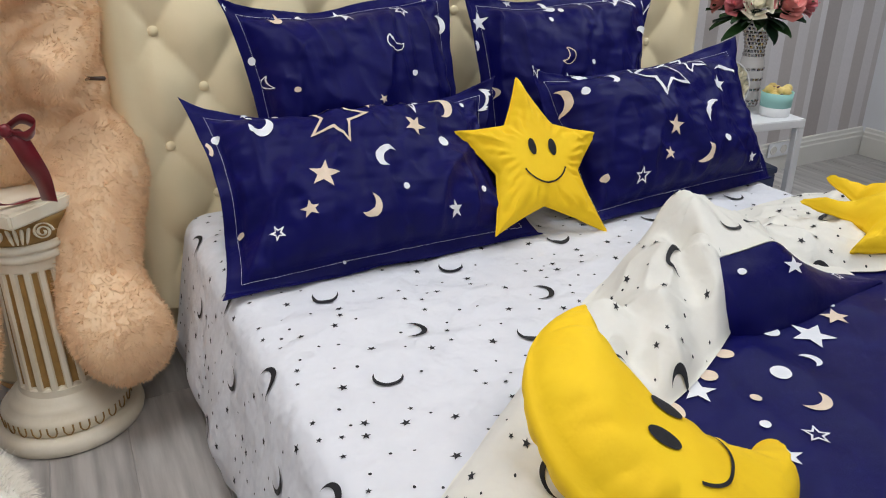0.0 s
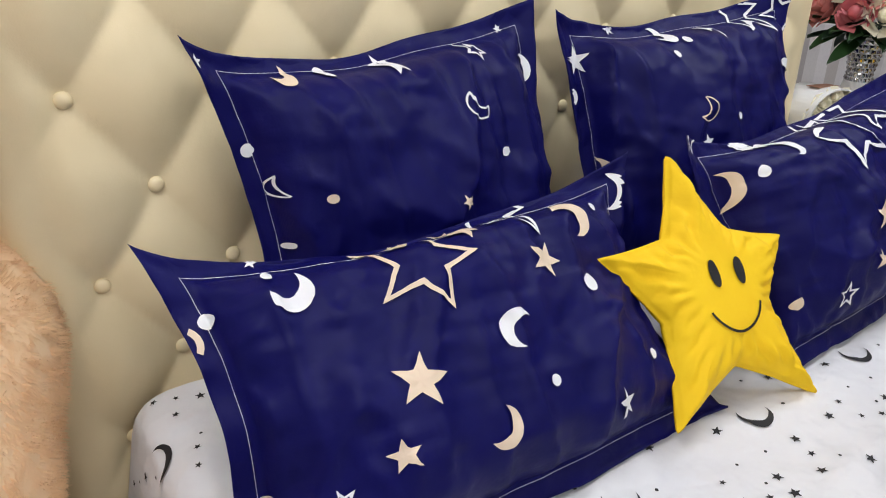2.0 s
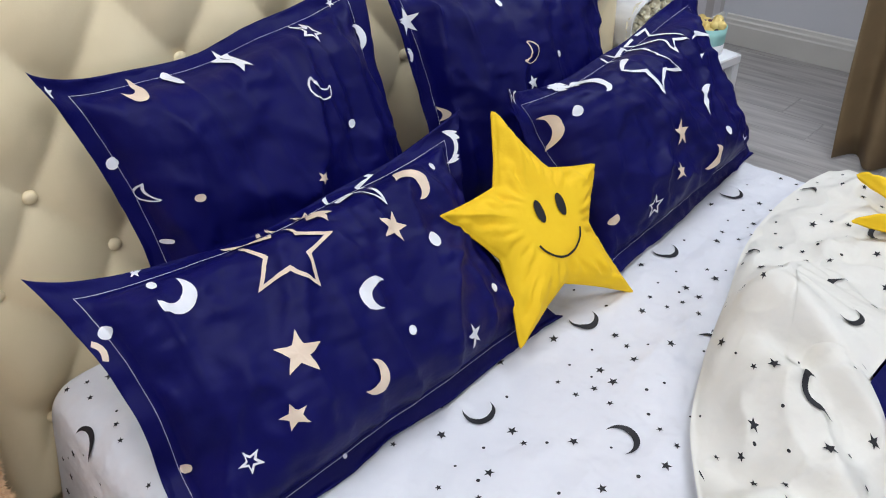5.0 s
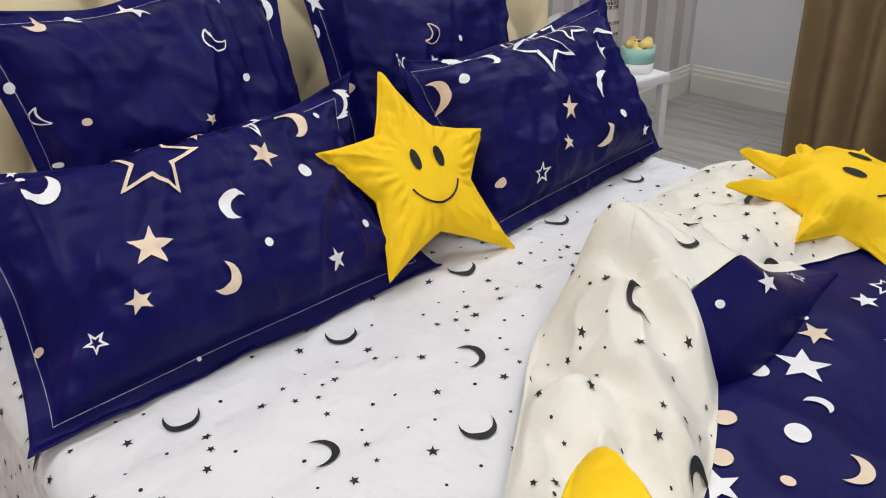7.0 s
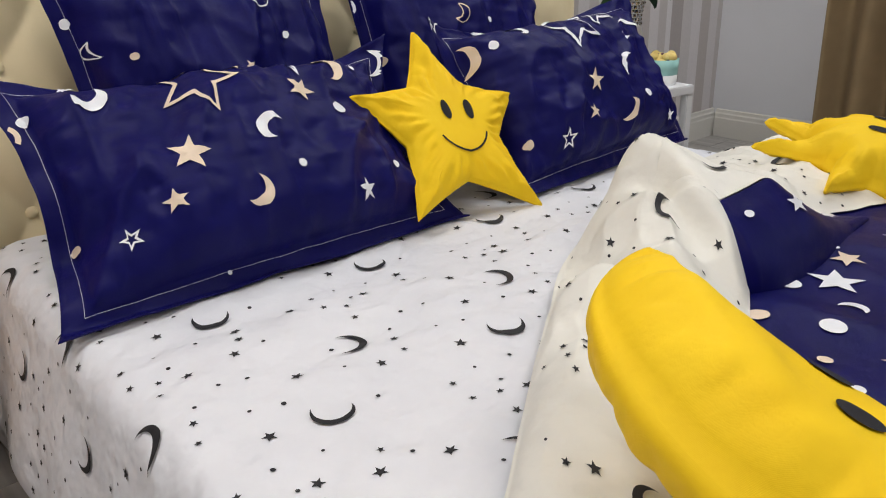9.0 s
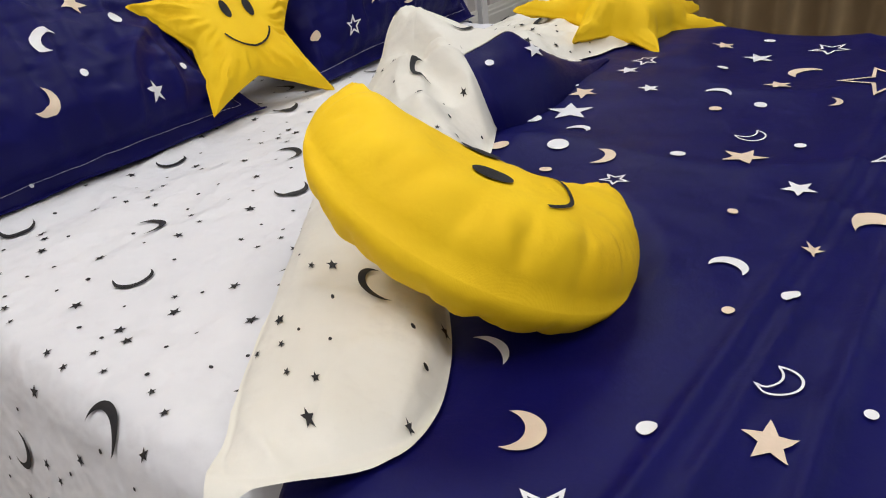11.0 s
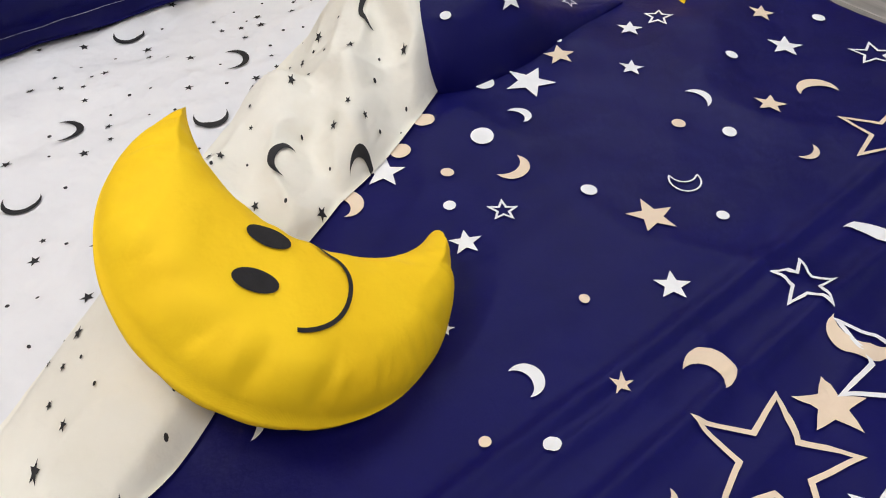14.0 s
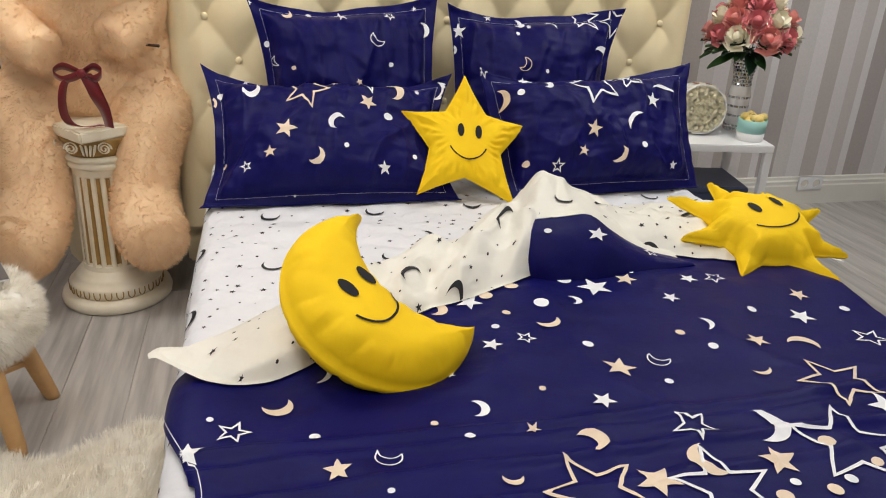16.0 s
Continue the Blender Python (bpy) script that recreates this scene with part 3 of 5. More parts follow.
def outline_run(pts, outline):
    """How far along the outline the nearest point lies, in metres."""
    a = np.array(outline)
    b = np.roll(a, -1, axis=0)
    ab = b - a
    length = np.sqrt((ab * ab).sum(-1))
    start = np.concatenate([[0], np.cumsum(length)[:-1]])
    p = np.array(pts)[:, None, :]
    t = np.clip(((p - a) * ab).sum(-1) / (ab * ab).sum(-1), 0, 1)
    k = (((p - a) - t[..., None] * ab) ** 2).sum(-1).argmin(1)
    rows = np.arange(len(k))
    return start[k] + t[rows, k] * length[k]


def cushion(name, label, m, flat, faces, rim, outline, half, full, seed, pucker=0.06, waves=60, dome=0.0, under=0.85, crease=0.006, calm_from=9.0):
    """A stuffed flat shape: points inside an outline, puffed by their distance from it."""
    ob = thing(name, label, "cushion", "yellow cushions", m)
    d = outline_distance(flat, outline)
    run = outline_run(flat, outline)
    ang = [math.atan2(y, x) for x, y in flat]
    up, low = [], []
    for (x, y), dd, a, along in zip(flat, d, ang, run):
        k = min(1.0, dd / full)
        h = math.sqrt(max(0.0, 1 - (1 - k) ** 2.2))
        if dome:
            r = min(1.0, math.hypot(x, y) / dome)
            k2 = min(1.0, dd / 0.036)
            h = math.sqrt(max(0.0, 1 - (1 - k2) ** 2.0)) * (0.40 + 0.60 * (1 - r * r) ** 0.6)
        near = math.exp(-((k - 0.35) / 0.25) ** 2) * min(1.0, k * 4)
        ripple = 1 + pucker * math.sin(waves * a + 5 * fbm(x * 9, y * 9, seed)) * near
        dent = (0.0045 * ridge(x * 7 + seed, y * 7, seed) - 0.0015) * near * min(1.0, k * 2.0) + 0.005 * fbm(x * 8, y * 8, seed) * min(1.0, k * 1.5) + 0.0008 * fbm(x * 24, y * 24, seed) * min(1.0, k * 2)
        if dome:
            calm = smooth01(0.10, 0.15, math.hypot(x, y))
            ripple, dent = 1 + (ripple - 1) * calm, dent * calm
        seam = math.exp(-((dd - 0.022) / 0.026) ** 2) * min(1.0, dd / 0.006)
        fold_in = crease * (1.25 * ridge(along * 13 + seed, dd * 7, seed) + 0.5 * ridge(along * 34, dd * 10, seed + 2) - 0.45) * seam
        fold_in *= 0.15 + 0.85 * (1 - smooth01(calm_from - 0.05, calm_from, along))
        up.append((x, y, half * h * ripple + dent - fold_in))
        low.append((x, y, -half * under * h * ripple + fold_in))
    n = len(up)
    all_faces = list(faces) + [tuple(k + n for k in f[::-1]) for f in faces]
    all_faces += [(a + n, b + n, b, a) for a, b in zip(rim, rim[1:] + rim[:1])]
    body = mesh_object("body", up + low, all_faces, YELLOW, ob)
    return ob, body


def radial_fill(outline, rings):
    """Points and faces from the centre out to a closed outline."""
    flat = [(0.0, 0.0)]
    n = len(outline)
    for r in range(1, rings + 1):
        k = (r / rings) ** 0.85
        flat += [(x * k, y * k) for x, y in outline]
    faces = [(0, 1 + k, 1 + (k + 1) % n) for k in range(n)]
    for r in range(rings - 1):
        o = 1 + r * n
        faces += [(o + k, o + n + k, o + n + (k + 1) % n, o + (k + 1) % n) for k in range(n)]
    rim = [1 + (rings - 1) * n + k for k in range(n)]
    return flat, faces, rim


def pointed_outline(angles, radii, inner, per=14, belly=0.0, blunt=0.012):
    """A closed outline with a point at each angle and valleys between."""
    corners = []
    n = len(angles)
    for k in range(n):
        a, b = radians(angles[k]), radians(angles[(k + 1) % n])
        if b < a:
            b += 2 * math.pi
        corners.append((radii[k] * math.cos(a), radii[k] * math.sin(a)))
        mid = (a + b) / 2
        corners.append((inner * math.cos(mid), inner * math.sin(mid)))
    out = []
    for k in range(len(corners)):
        p, q = np.array(corners[k]), np.array(corners[(k + 1) % len(corners)])
        side = np.array([-(q - p)[1], (q - p)[0]])
        for s in range(per):
            t = s / per
            w = p + (q - p) * t - side * belly * math.sin(math.pi * t)
            out.append(tuple(w))
    return out


# yellow star
star_out = pointed_outline([20.8, 92.3, 159, 232.4, 310], [0.216, 0.234, 0.226, 0.243, 0.258], 0.120, 22, -0.02)
flat, faces, rim = radial_fill(star_out, 34)
star_n = Vector((-0.003, -0.784, 0.621)).normalized()
star_x = Vector((0.990, -0.089, -0.107)).normalized()
star_y = star_n.cross(star_x).normalized()
star_m = Matrix.Translation((-0.008, -0.455, 0.680)) @ Matrix((star_x, star_y, star_n)).transposed().to_4x4()
star_cushion, star_body = cushion("star_cushion", "yellow five-pointed star cushion with a stitched smile, leaning on the pillows", star_m, flat, faces, rim, star_out, 0.038, 0.070, 2.0, 0.12, 26, crease=0.007)

# yellow sun
def rayed_outline(angles, radii, body, spread=17, per=12):
    """A round body with slim pointed rays."""
    out = []
    n = len(angles)
    for k in range(n):
        a = angles[k]
        nxt = angles[(k + 1) % n] + (360 if k == n - 1 else 0)
        tip = np.array((math.cos(radians(a)), math.sin(radians(a)))) * radii[k]
        b0 = np.array((math.cos(radians(a - spread)), math.sin(radians(a - spread)))) * body
        b1 = np.array((math.cos(radians(a + spread)), math.sin(radians(a + spread)))) * body
        out += [tuple(b0 + (tip - b0) * s / per) for s in range(per)]
        out += [tuple(tip + (b1 - tip) * s / per) for s in range(per)]
        for s in range(6):
            w = radians(a + spread + (nxt - a - 2 * spread) * s / 6)
            out.append((body * math.cos(w), body * math.sin(w)))
    return out


sun_out = rayed_outline([18, 58, 97, 135, 180, 229, 293, 328], [0.262, 0.215, 0.25, 0.268, 0.237, 0.228, 0.262, 0.235], 0.132, 17)
flat, faces, rim = radial_fill(sun_out, 34)
sun_m = Matrix.Translation((0.690, -1.030, 0.569)) @ pose(0, 0, 0, 15, -1, 0)
sun_cushion, sun_body = cushion("sun_cushion", "yellow sun cushion with pointed rays, lying on the duvet", sun_m, flat, faces, rim, sun_out, 0.088, 0.12, 5.0, 0.05, 24, 0.150, 0.55, 0.007)


# yellow crescent
def crescent_fill(radius, centre, inner_sag, chord, n, rows):
    """Strips across a crescent whose tips are chord apart: outer round, inner hollow."""
    a0 = math.asin(chord / 2 / radius)
    out_arc, in_arc = [], []
    turn = math.pi - a0
    ri = (chord * chord / 4 + inner_sag ** 2) / (2 * inner_sag)
    ai = math.asin(chord / 2 / ri)
    for k in range(n + 1):
        t = -1 + 2 * k / n
        t = math.sin(t * math.pi / 2) * 0.5 + t * 0.5
        out_arc.append((radius * math.sin(t * turn), centre + radius * math.cos(t * turn)))
        in_arc.append((ri * math.sin(t * ai), inner_sag - ri + ri * math.cos(t * ai)))
    flat, faces = [], []
    for o, i in zip(out_arc, in_arc):
        for r in range(rows + 1):
            q = r / rows
            flat.append((o[0] + (i[0] - o[0]) * q, o[1] + (i[1] - o[1]) * q))
    w = rows + 1
    for k in range(n):
        for r in range(rows):
            faces.append((k * w + r, k * w + r + 1, (k + 1) * w + r + 1, (k + 1) * w + r))
    rim = [k * w for k in range(n + 1)] + [n * w + r for r in range(1, w)] + [k * w + rows for k in range(n - 1, -1, -1)] + [r for r in range(rows - 1, 0, -1)]
    outline = out_arc + in_arc[::-1][1:-1]
    return flat, faces, rim, outline


# local x along the chord from the lower to the upper tip, y towards the round back
moon_x = Vector((-0.623, 0.582, 0.523)).normalized()
moon_n = Vector((0.33, -0.411, 0.85)).normalized()
moon_y = moon_n.cross(moon_x).normalized()
flat, faces, rim, moon_out = crescent_fill(0.2054, 0.1206, 0.1185, 0.3325, 190, 44)
moon_m = Matrix.Translation((-0.330, -1.302, 0.634)) @ Matrix((moon_x, moon_y, moon_n)).transposed().to_4x4()
moon_cushion, moon_body = cushion("moon_cushion", "yellow crescent moon cushion with a stitched face, lying on the duvet", moon_m, flat, faces, rim, moon_out, 0.0740, 0.075, 8.0, 0.03, 20, under=0.80, crease=0.006, calm_from=0.90)


# ---- fur ----
def blades(body, count, length, width, lean, seed, flow=(0, 0, -1)):
    """Single-triangle hairs scattered over a mesh: returns their points and faces."""
    me = body.data
    me.calc_loop_triangles()
    tris = me.loop_triangles
    area = np.array([t.area for t in tris])
    rng = np.random.default_rng(seed)
    pick = rng.choice(len(tris), count, p=area / area.sum())
    verts, faces = [], []
    flow = Vector(flow)
    for k in pick:
        t = tris[int(k)]
        a, b = sorted(rng.random(2))
        v = [me.vertices[i] for i in t.vertices]
        p = v[0].co * float(a) + v[1].co * float(b - a) + v[2].co * float(1 - b)
        n = (v[0].normal * float(a) + v[1].normal * float(b - a) + v[2].normal * float(1 - b)).normalized()
        tuft = noise.noise_vector(p * 42) * 0.95 + noise.noise_vector(p * 17) * 0.5
        rand = Vector(rng.normal(0, 0.16, 3))
        d = (n * 0.8 + flow * lean + rand + tuft).normalized()
        side = d.cross(n + Vector((0.01, 0.02, 0))).normalized()
        w = width * (0.6 + 0.8 * float(rng.random()))
        ln = length * (0.6 + 0.8 * float(rng.random()))
        o = len(verts)
        if side.cross(d).dot(n) < 0:
            side = -side
        verts += [p - side * w - n * 0.002, p + side * w - n * 0.002, p + d * ln]
        faces.append((o, o + 1, o + 2))
    return verts, faces


def blob(bm, centre, radii, m=None, seg=28, ring=18):
    made = bmesh.ops.create_uvsphere(bm, u_segments=seg, v_segments=ring, radius=1.0)["verts"]
    for v in made:
        p = Vector((v.co.x * radii[0], v.co.y * radii[1], v.co.z * radii[2]))
        if m is not None:
            p = m @ p
        n = 1 + 0.05 * noise.noise(p * 9 + Vector(centre))
        v.co = Vector(centre) + p * n


def limb(bm, stations, seg=24):
    """A tube with round ends through (x, y, z, radius)."""
    rows = []
    n = 26
    for i in range(n + 1):
        x, y, z, r = spline(stations, i / n)
        a = np.array(spline(stations, min(1, i / n + 0.02))[:3]) - np.array(spline(stations, max(0, i / n - 0.02))[:3])
        d = Vector(a).normalized()
        s = d.cross(Vector((0, 1, 0.2))).normalized()
        u = s.cross(d)
        cap = min(1.0, math.sqrt(max(0.02, 1 - max(0.0, (abs(i / n - 0.5) - 0.42) / 0.08) ** 2)))
        rows.append([bm.verts.new(Vector((x, y, z)) + (s * math.cos(2 * math.pi * k / seg) + u * math.sin(2 * math.pi * k / seg)) * r * cap) for k in range(seg)])
    for a, b in zip(rows, rows[1:]):
        for k in range(seg):
            bm.faces.new((a[k], a[(k + 1) % seg], b[(k + 1) % seg], b[k]))
    bm.faces.new(rows[0][::-1])
    bm.faces.new(rows[-1])


HAIR = {}


def hair_of(mat):
    """The same pile as thin hair that lets light through."""
    if mat.name not in HAIR:
        hair = mat.copy()
        hair.name = mat.name + "_hair"
        nt = hair.node_tree
        b, out = nt.nodes["Principled BSDF"], nt.nodes["Material Output"]
        thin = nt.nodes.new("ShaderNodeBsdfTranslucent")
        nt.links.new(b.inputs["Base Color"].links[0].from_socket, thin.inputs["Color"])
        mix = nt.nodes.new("ShaderNodeMixShader")
        mix.inputs["Fac"].default_value = 0.4
        nt.links.new(b.outputs["BSDF"], mix.inputs[1])
        nt.links.new(thin.outputs["BSDF"], mix.inputs[2])
        nt.links.new(mix.outputs["Shader"], out.inputs["Surface"])
        HAIR[mat.name] = hair
    return HAIR[mat.name]


def furry(name, bm, mat, count, length, width, lean, seed, flow=(0, 0, -1), parent=None, label=""):
    bmesh.ops.recalc_face_normals(bm, faces=bm.faces)
    bm.normal_update()
    ob = part(name, bm, mat, parent, label, smooth=True)
    verts, faces = blades(ob, count, length, width, lean, seed, flow)
    me = ob.data
    base_v = [v.co.copy() for v in me.vertices]
    base_f = [tuple(p.vertices) for p in me.polygons]
    o = len(base_v)
    full = bpy.data.meshes.new(name)
    full.from_pydata([tuple(v) for v in base_v + verts], [], base_f + [tuple(k + o for k in f) for f in faces])
    full.materials.append(mat)
    full.materials.append(hair_of(mat))
    full.polygons.foreach_set("material_index", [0] * len(base_f) + [1] * len(faces))
    full.polygons.foreach_set("use_smooth", [True] * len(full.polygons))
    ob.data = full
    return ob


# ---- the teddy bear, sitting behind the column ----
bm = bmesh.new()
blob(bm, (-1.19, 0.20, 0.84), (0.30, 0.22, 0.30))
blob(bm, (-1.17, 0.12, 1.02), (0.25, 0.20, 0.24))
blob(bm, (-1.15, 0.08, 1.28), (0.26, 0.24, 0.25))
blob(bm, (-1.13, -0.07, 1.20), (0.15, 0.13, 0.12))
limb(bm, [(-1.04, 0.18, 0.74, 0.130), (-1.015, 0.07, 0.67, 0.138), (-1.035, 0.00, 0.54, 0.118), (-1.05, -0.05, 0.42, 0.107), (-1.04, -0.11, 0.34, 0.116), (-1.015, -0.18, 0.295, 0.116), (-0.985, -0.26, 0.28, 0.092)])
limb(bm, [(-1.36, 0.18, 0.74, 0.13), (-1.40, 0.07, 0.67, 0.140), (-1.405, 0.00, 0.54, 0.130), (-1.40, -0.05, 0.42, 0.122), (-1.415, -0.11, 0.33, 0.126), (-1.435, -0.18, 0.28, 0.126), (-1.46, -0.26, 0.27, 0.10)])
limb(bm, [(-1.01, 0.17, 1.08, 0.085), (-1.02, 0.06, 1.01, 0.080), (-1.06, -0.05, 0.95, 0.080), (-1.10, -0.10, 0.925, 0.066)])
limb(bm, [(-1.38, 0.17, 1.08, 0.085), (-1.38, 0.06, 1.00, 0.080), (-1.34, -0.05, 0.92, 0.080), (-1.27, -0.11, 0.89, 0.066)])
bear = furry("teddy_bear", bm, FUR, 250000, 0.0115, 0.0013, 0.45, 3)
tagged(bear, "large tan plush teddy bear sitting behind the plaster column", "teddy bear")

# a dark stick tucked under the bear's arm
stick = thing("stick", "short dark brown stick tucked under the plush bear's arm", "stick", m=pose(-1.00, -0.04, 0.91, 0, 90, -28))
part("shaft", lathe([(0.002, -0.05), (0.0048, -0.048), (0.0052, 0.0), (0.0044, 0.03), (0.0052, 0.058), (0.002, 0.060)], 12), STICK, stick, smooth=True)

seat = thing("pouf", "low beige upholstered pouf under the plush bear", "pouf")
part("cushion", lathe([(0.20, 0.03), (0.22, 0.06), (0.225, 0.3), (0.22, 0.52), (0.19, 0.56)], 32), BED_BASE, seat, smooth=True)
part("base", lathe([(0.19, 0.0), (0.19, 0.03)], 32), WOOD, seat)
seat.location = (-1.19, 0.33, 0)


# ---- burgundy ribbon hanging from the bear's neck ----
def strip(points, width, wide_dir, mat, name, parent, n=40):
    verts = []
    for k in range(n + 1):
        p = Vector(spline(points, k / n))
        w = Vector(wide_dir).normalized() * width / 2
        w.rotate(Euler((0, 0, 0.5 * math.sin(5 * k / n))))
        verts += [tuple(p - w), tuple(p + w)]
    ob = mesh_object(name, verts, [(2 * k, 2 * k + 2, 2 * k + 3, 2 * k + 1) for k in range(n)], mat, parent)
    mod = ob.modifiers.new("thickness", "SOLIDIFY")
    mod.thickness = 0.0012
    return ob


ribbon = thing("ribbon", "burgundy satin ribbon bow hanging down over the column top", "ribbon")
strip([(-1.17, -0.185, 0.845), (-1.215, -0.20, 0.82), (-1.235, -0.19, 0.75), (-1.235, -0.15, 0.685), (-1.20, -0.13, 0.662), (-1.14, -0.11, 0.663)], 0.026, (1, 0.15, 0), RIBBON, "tail", ribbon)
strip([(-1.16, -0.185, 0.845), (-1.145, -0.20, 0.825), (-1.130, -0.195, 0.775), (-1.118, -0.17, 0.72), (-1.115, -0.15, 0.664)], 0.042, (1, -0.2, 0), RIBBON, "tail", ribbon)
strip([(-1.165, -0.19, 0.845), (-1.215, -0.20, 0.870), (-1.245, -0.20, 0.85), (-1.215, -0.205, 0.83), (-1.165, -0.195, 0.845)], 0.03, (0, -0.6, 0.8), RIBBON, "loop", ribbon)
strip([(-1.165, -0.19, 0.845), (-1.130, -0.20, 0.868), (-1.108, -0.20, 0.85), (-1.130, -0.205, 0.832), (-1.165, -0.195, 0.845)], 0.03, (0, -0.6, 0.8), RIBBON, "loop", ribbon)
knot = bmesh.new()
blob(knot, (-1.165, -0.20, 0.846), (0.014, 0.010, 0.015), None, 12, 8)
part("knot", knot, RIBBON, ribbon, smooth=True)


# ---- plaster column ----
def column(m):
    ob = thing("column", "cream plaster pedestal column with gilded fluting and capital", "column", m=m)
    part("base", lathe([(0.172, 0.0), (0.186, 0.006), (0.190, 0.022), (0.186, 0.038), (0.176, 0.045)], 64), PLASTER, ob, smooth=True)
    part("torus", lathe([(0.150, 0.045), (0.158, 0.050), (0.160, 0.078), (0.152, 0.086), (0.140, 0.090), (0.138, 0.102), (0.130, 0.112), (0.116, 0.118), (0.112, 0.132)], 64), PLASTER, ob, smooth=True)
    # egg and dart round the base
    for k in range(26):
        a = 2 * math.pi * k / 26
        bm = bmesh.new()
        path = [(-0.011, 0.014), (-0.011, -0.004), (-0.006, -0.013), (0.0, -0.0155), (0.006, -0.013), (0.011, -0.004), (0.011, 0.014)]
        ring = []
        for i, (u, v) in enumerate(path):
            ring.append([bm.verts.new((u + 0.0022 * math.cos(t), -0.0022 * math.sin(t), v)) for t in np.linspace(0, 2 * math.pi, 7)[:-1]])
        for p, q in zip(ring, ring[1:]):
            for i in range(6):
                bm.faces.new((p[i], p[(i + 1) % 6], q[(i + 1) % 6], q[i]))
        e = part("egg_ornament", bm, GILT, ob, smooth=True)
        e.matrix_local = pose(0, 0, 0, 0, 0, math.degrees(a)) @ pose(0, -0.1595, 0.065)
    flutes = 18

    def fluted(r0):
        def radius(a):
            ph = (a * flutes / (2 * math.pi)) % 1.0
            d = abs(ph - 0.5)
            return r0 - 0.012 * math.sqrt(max(0.0, 1 - (d / 0.27) ** 2)) if d < 0.27 else r0
        return radius
    prof = [(0.106, 0.130), (0.104, 0.150)] + [(fluted(0.103), 0.152)] + [(fluted(0.103 - 0.008 * k / 10), 0.152 + 0.325 * k / 10) for k in range(11)] + [(0.0945, 0.480), (0.0945, 0.505)]
    part("shaft", lathe(prof, 216), PLASTER, ob)
    for k in range(flutes):
        a = 360 * (k + 0.5) / flutes
        bm = bmesh.new()
        rows = []
        for i in range(13):
            z = 0.158 + 0.315 * i / 12
            r = 0.103 - 0.008 * i / 12
            half = r * 2 * math.pi / flutes * 0.27
            row = []
            for j in range(7):
                u = 0.86 * (j / 3 - 1)
                depth = r - 0.012 * math.sqrt(1 - u * u) + 0.0008
                row.append(bm.verts.new((half * u, -depth, z)))
            rows.append(row)
        for p, q in zip(rows, rows[1:]):
            for j in range(6):
                bm.faces.new((p[j], p[j + 1], q[j + 1], q[j]))
        g = part("flute_gilding", bm, GILT, ob)
        g.matrix_local = pose(0, 0, 0, 0, 0, a + 90)
    part("necking", lathe([(0.098, 0.505), (0.106, 0.509), (0.108, 0.518), (0.104, 0.524), (0.098, 0.528), (0.108, 0.533), (0.111, 0.541), (0.105, 0.548), (0.098, 0.550)], 56), PLASTER, ob, smooth=True)
    part("capital", lathe([(0.096, 0.550), (0.098, 0.565), (0.106, 0.585), (0.118, 0.603), (0.122, 0.616)], 56), GILT, ob, smooth=True)
    # scrolls and leaves of the capital
    for k in range(4):
        for side in (-1, 1):
            bm = bmesh.new()
            ring = []
            for i in range(40):
                t = i / 39
                a = t * 4.2 * math.pi
                r = 0.022 * (1 - 0.78 * t)
                c = Vector((side * (0.052 + r * math.cos(a)), 0.004 * t * -1, 0.588 + r * math.sin(a)))
                ring.append([bm.verts.new(c + Vector((0.0034 * math.cos(w), -0.0034 * math.sin(w) * 1.4, 0.0034 * math.sin(w)))) for w in np.linspace(0, 2 * math.pi, 7)[:-1]])
            for p, q in zip(ring, ring[1:]):
                for i in range(6):
                    bm.faces.new((p[i], p[(i + 1) % 6], q[(i + 1) % 6], q[i]))
            e = part("scroll", bm, PLASTER, ob, smooth=True)
            e.matrix_local = pose(0, 0, 0, 0, 0, 90 * k + 45) @ pose(0, -0.116, 0.0)
        for j, u in enumerate((-0.02, -0.0067, 0.0067, 0.02)):
            bm = bmesh.new()
            blob(bm, (0, 0, 0), (0.0045, 0.006, 0.026), None, 10, 8)
            e = part("leaf", bm, PLASTER, ob, smooth=True)
            e.matrix_local = pose(0, 0, 0, 0, 0, 90 * k + 45) @ pose(u, -0.112, 0.585, -12, u * 700, 0)
    part("abacus", box(-0.125, -0.125, 0.617, 0.125, 0.125, 0.655, 0.006), PLASTER, ob)
    return ob


column(pose(-1.185, -0.010, 0, 0, 0, 40))


# ---- fur stool ----
def stool(m):
    ob = thing("stool", "round stool with white shaggy seat and pine legs", "stool", m=m)
    bm = bmesh.new()
    prof = [(0.02, 0.44), (0.10, 0.435), (0.16, 0.41), (0.185, 0.36), (0.18, 0.30), (0.15, 0.255), (0.05, 0.25)]
    bm = lathe(prof[::-1], 40)
    furry("seat", bm, WOOL, 22000, 0.022, 0.0013, 0.4, 5, (0, 0, -1), ob, "white shaggy fur seat cover")
    for k in range(4):
        a = radians(45 + 90 * k)
        bm = lathe([(0.019, 0.0), (0.022, 0.02), (0.026, 0.24), (0.024, 0.28)], 18)
        for v in bm.verts:
            t = 1 - v.co.z / 0.28
            v.co.x += (0.11 + 0.075 * t) * math.cos(a)
            v.co.y += (0.11 + 0.075 * t) * math.sin(a)
        part("leg", bm, WOOD, ob, smooth=True)
    for k in range(2):
        bar = part("stretcher", box(-0.16, -0.011, 0.135, 0.16, 0.011, 0.157, 0.004), WOOD, ob)
        bar.matrix_local = pose(0, 0, 0.012 * k, 0, 0, 45 + 90 * k)
    return ob


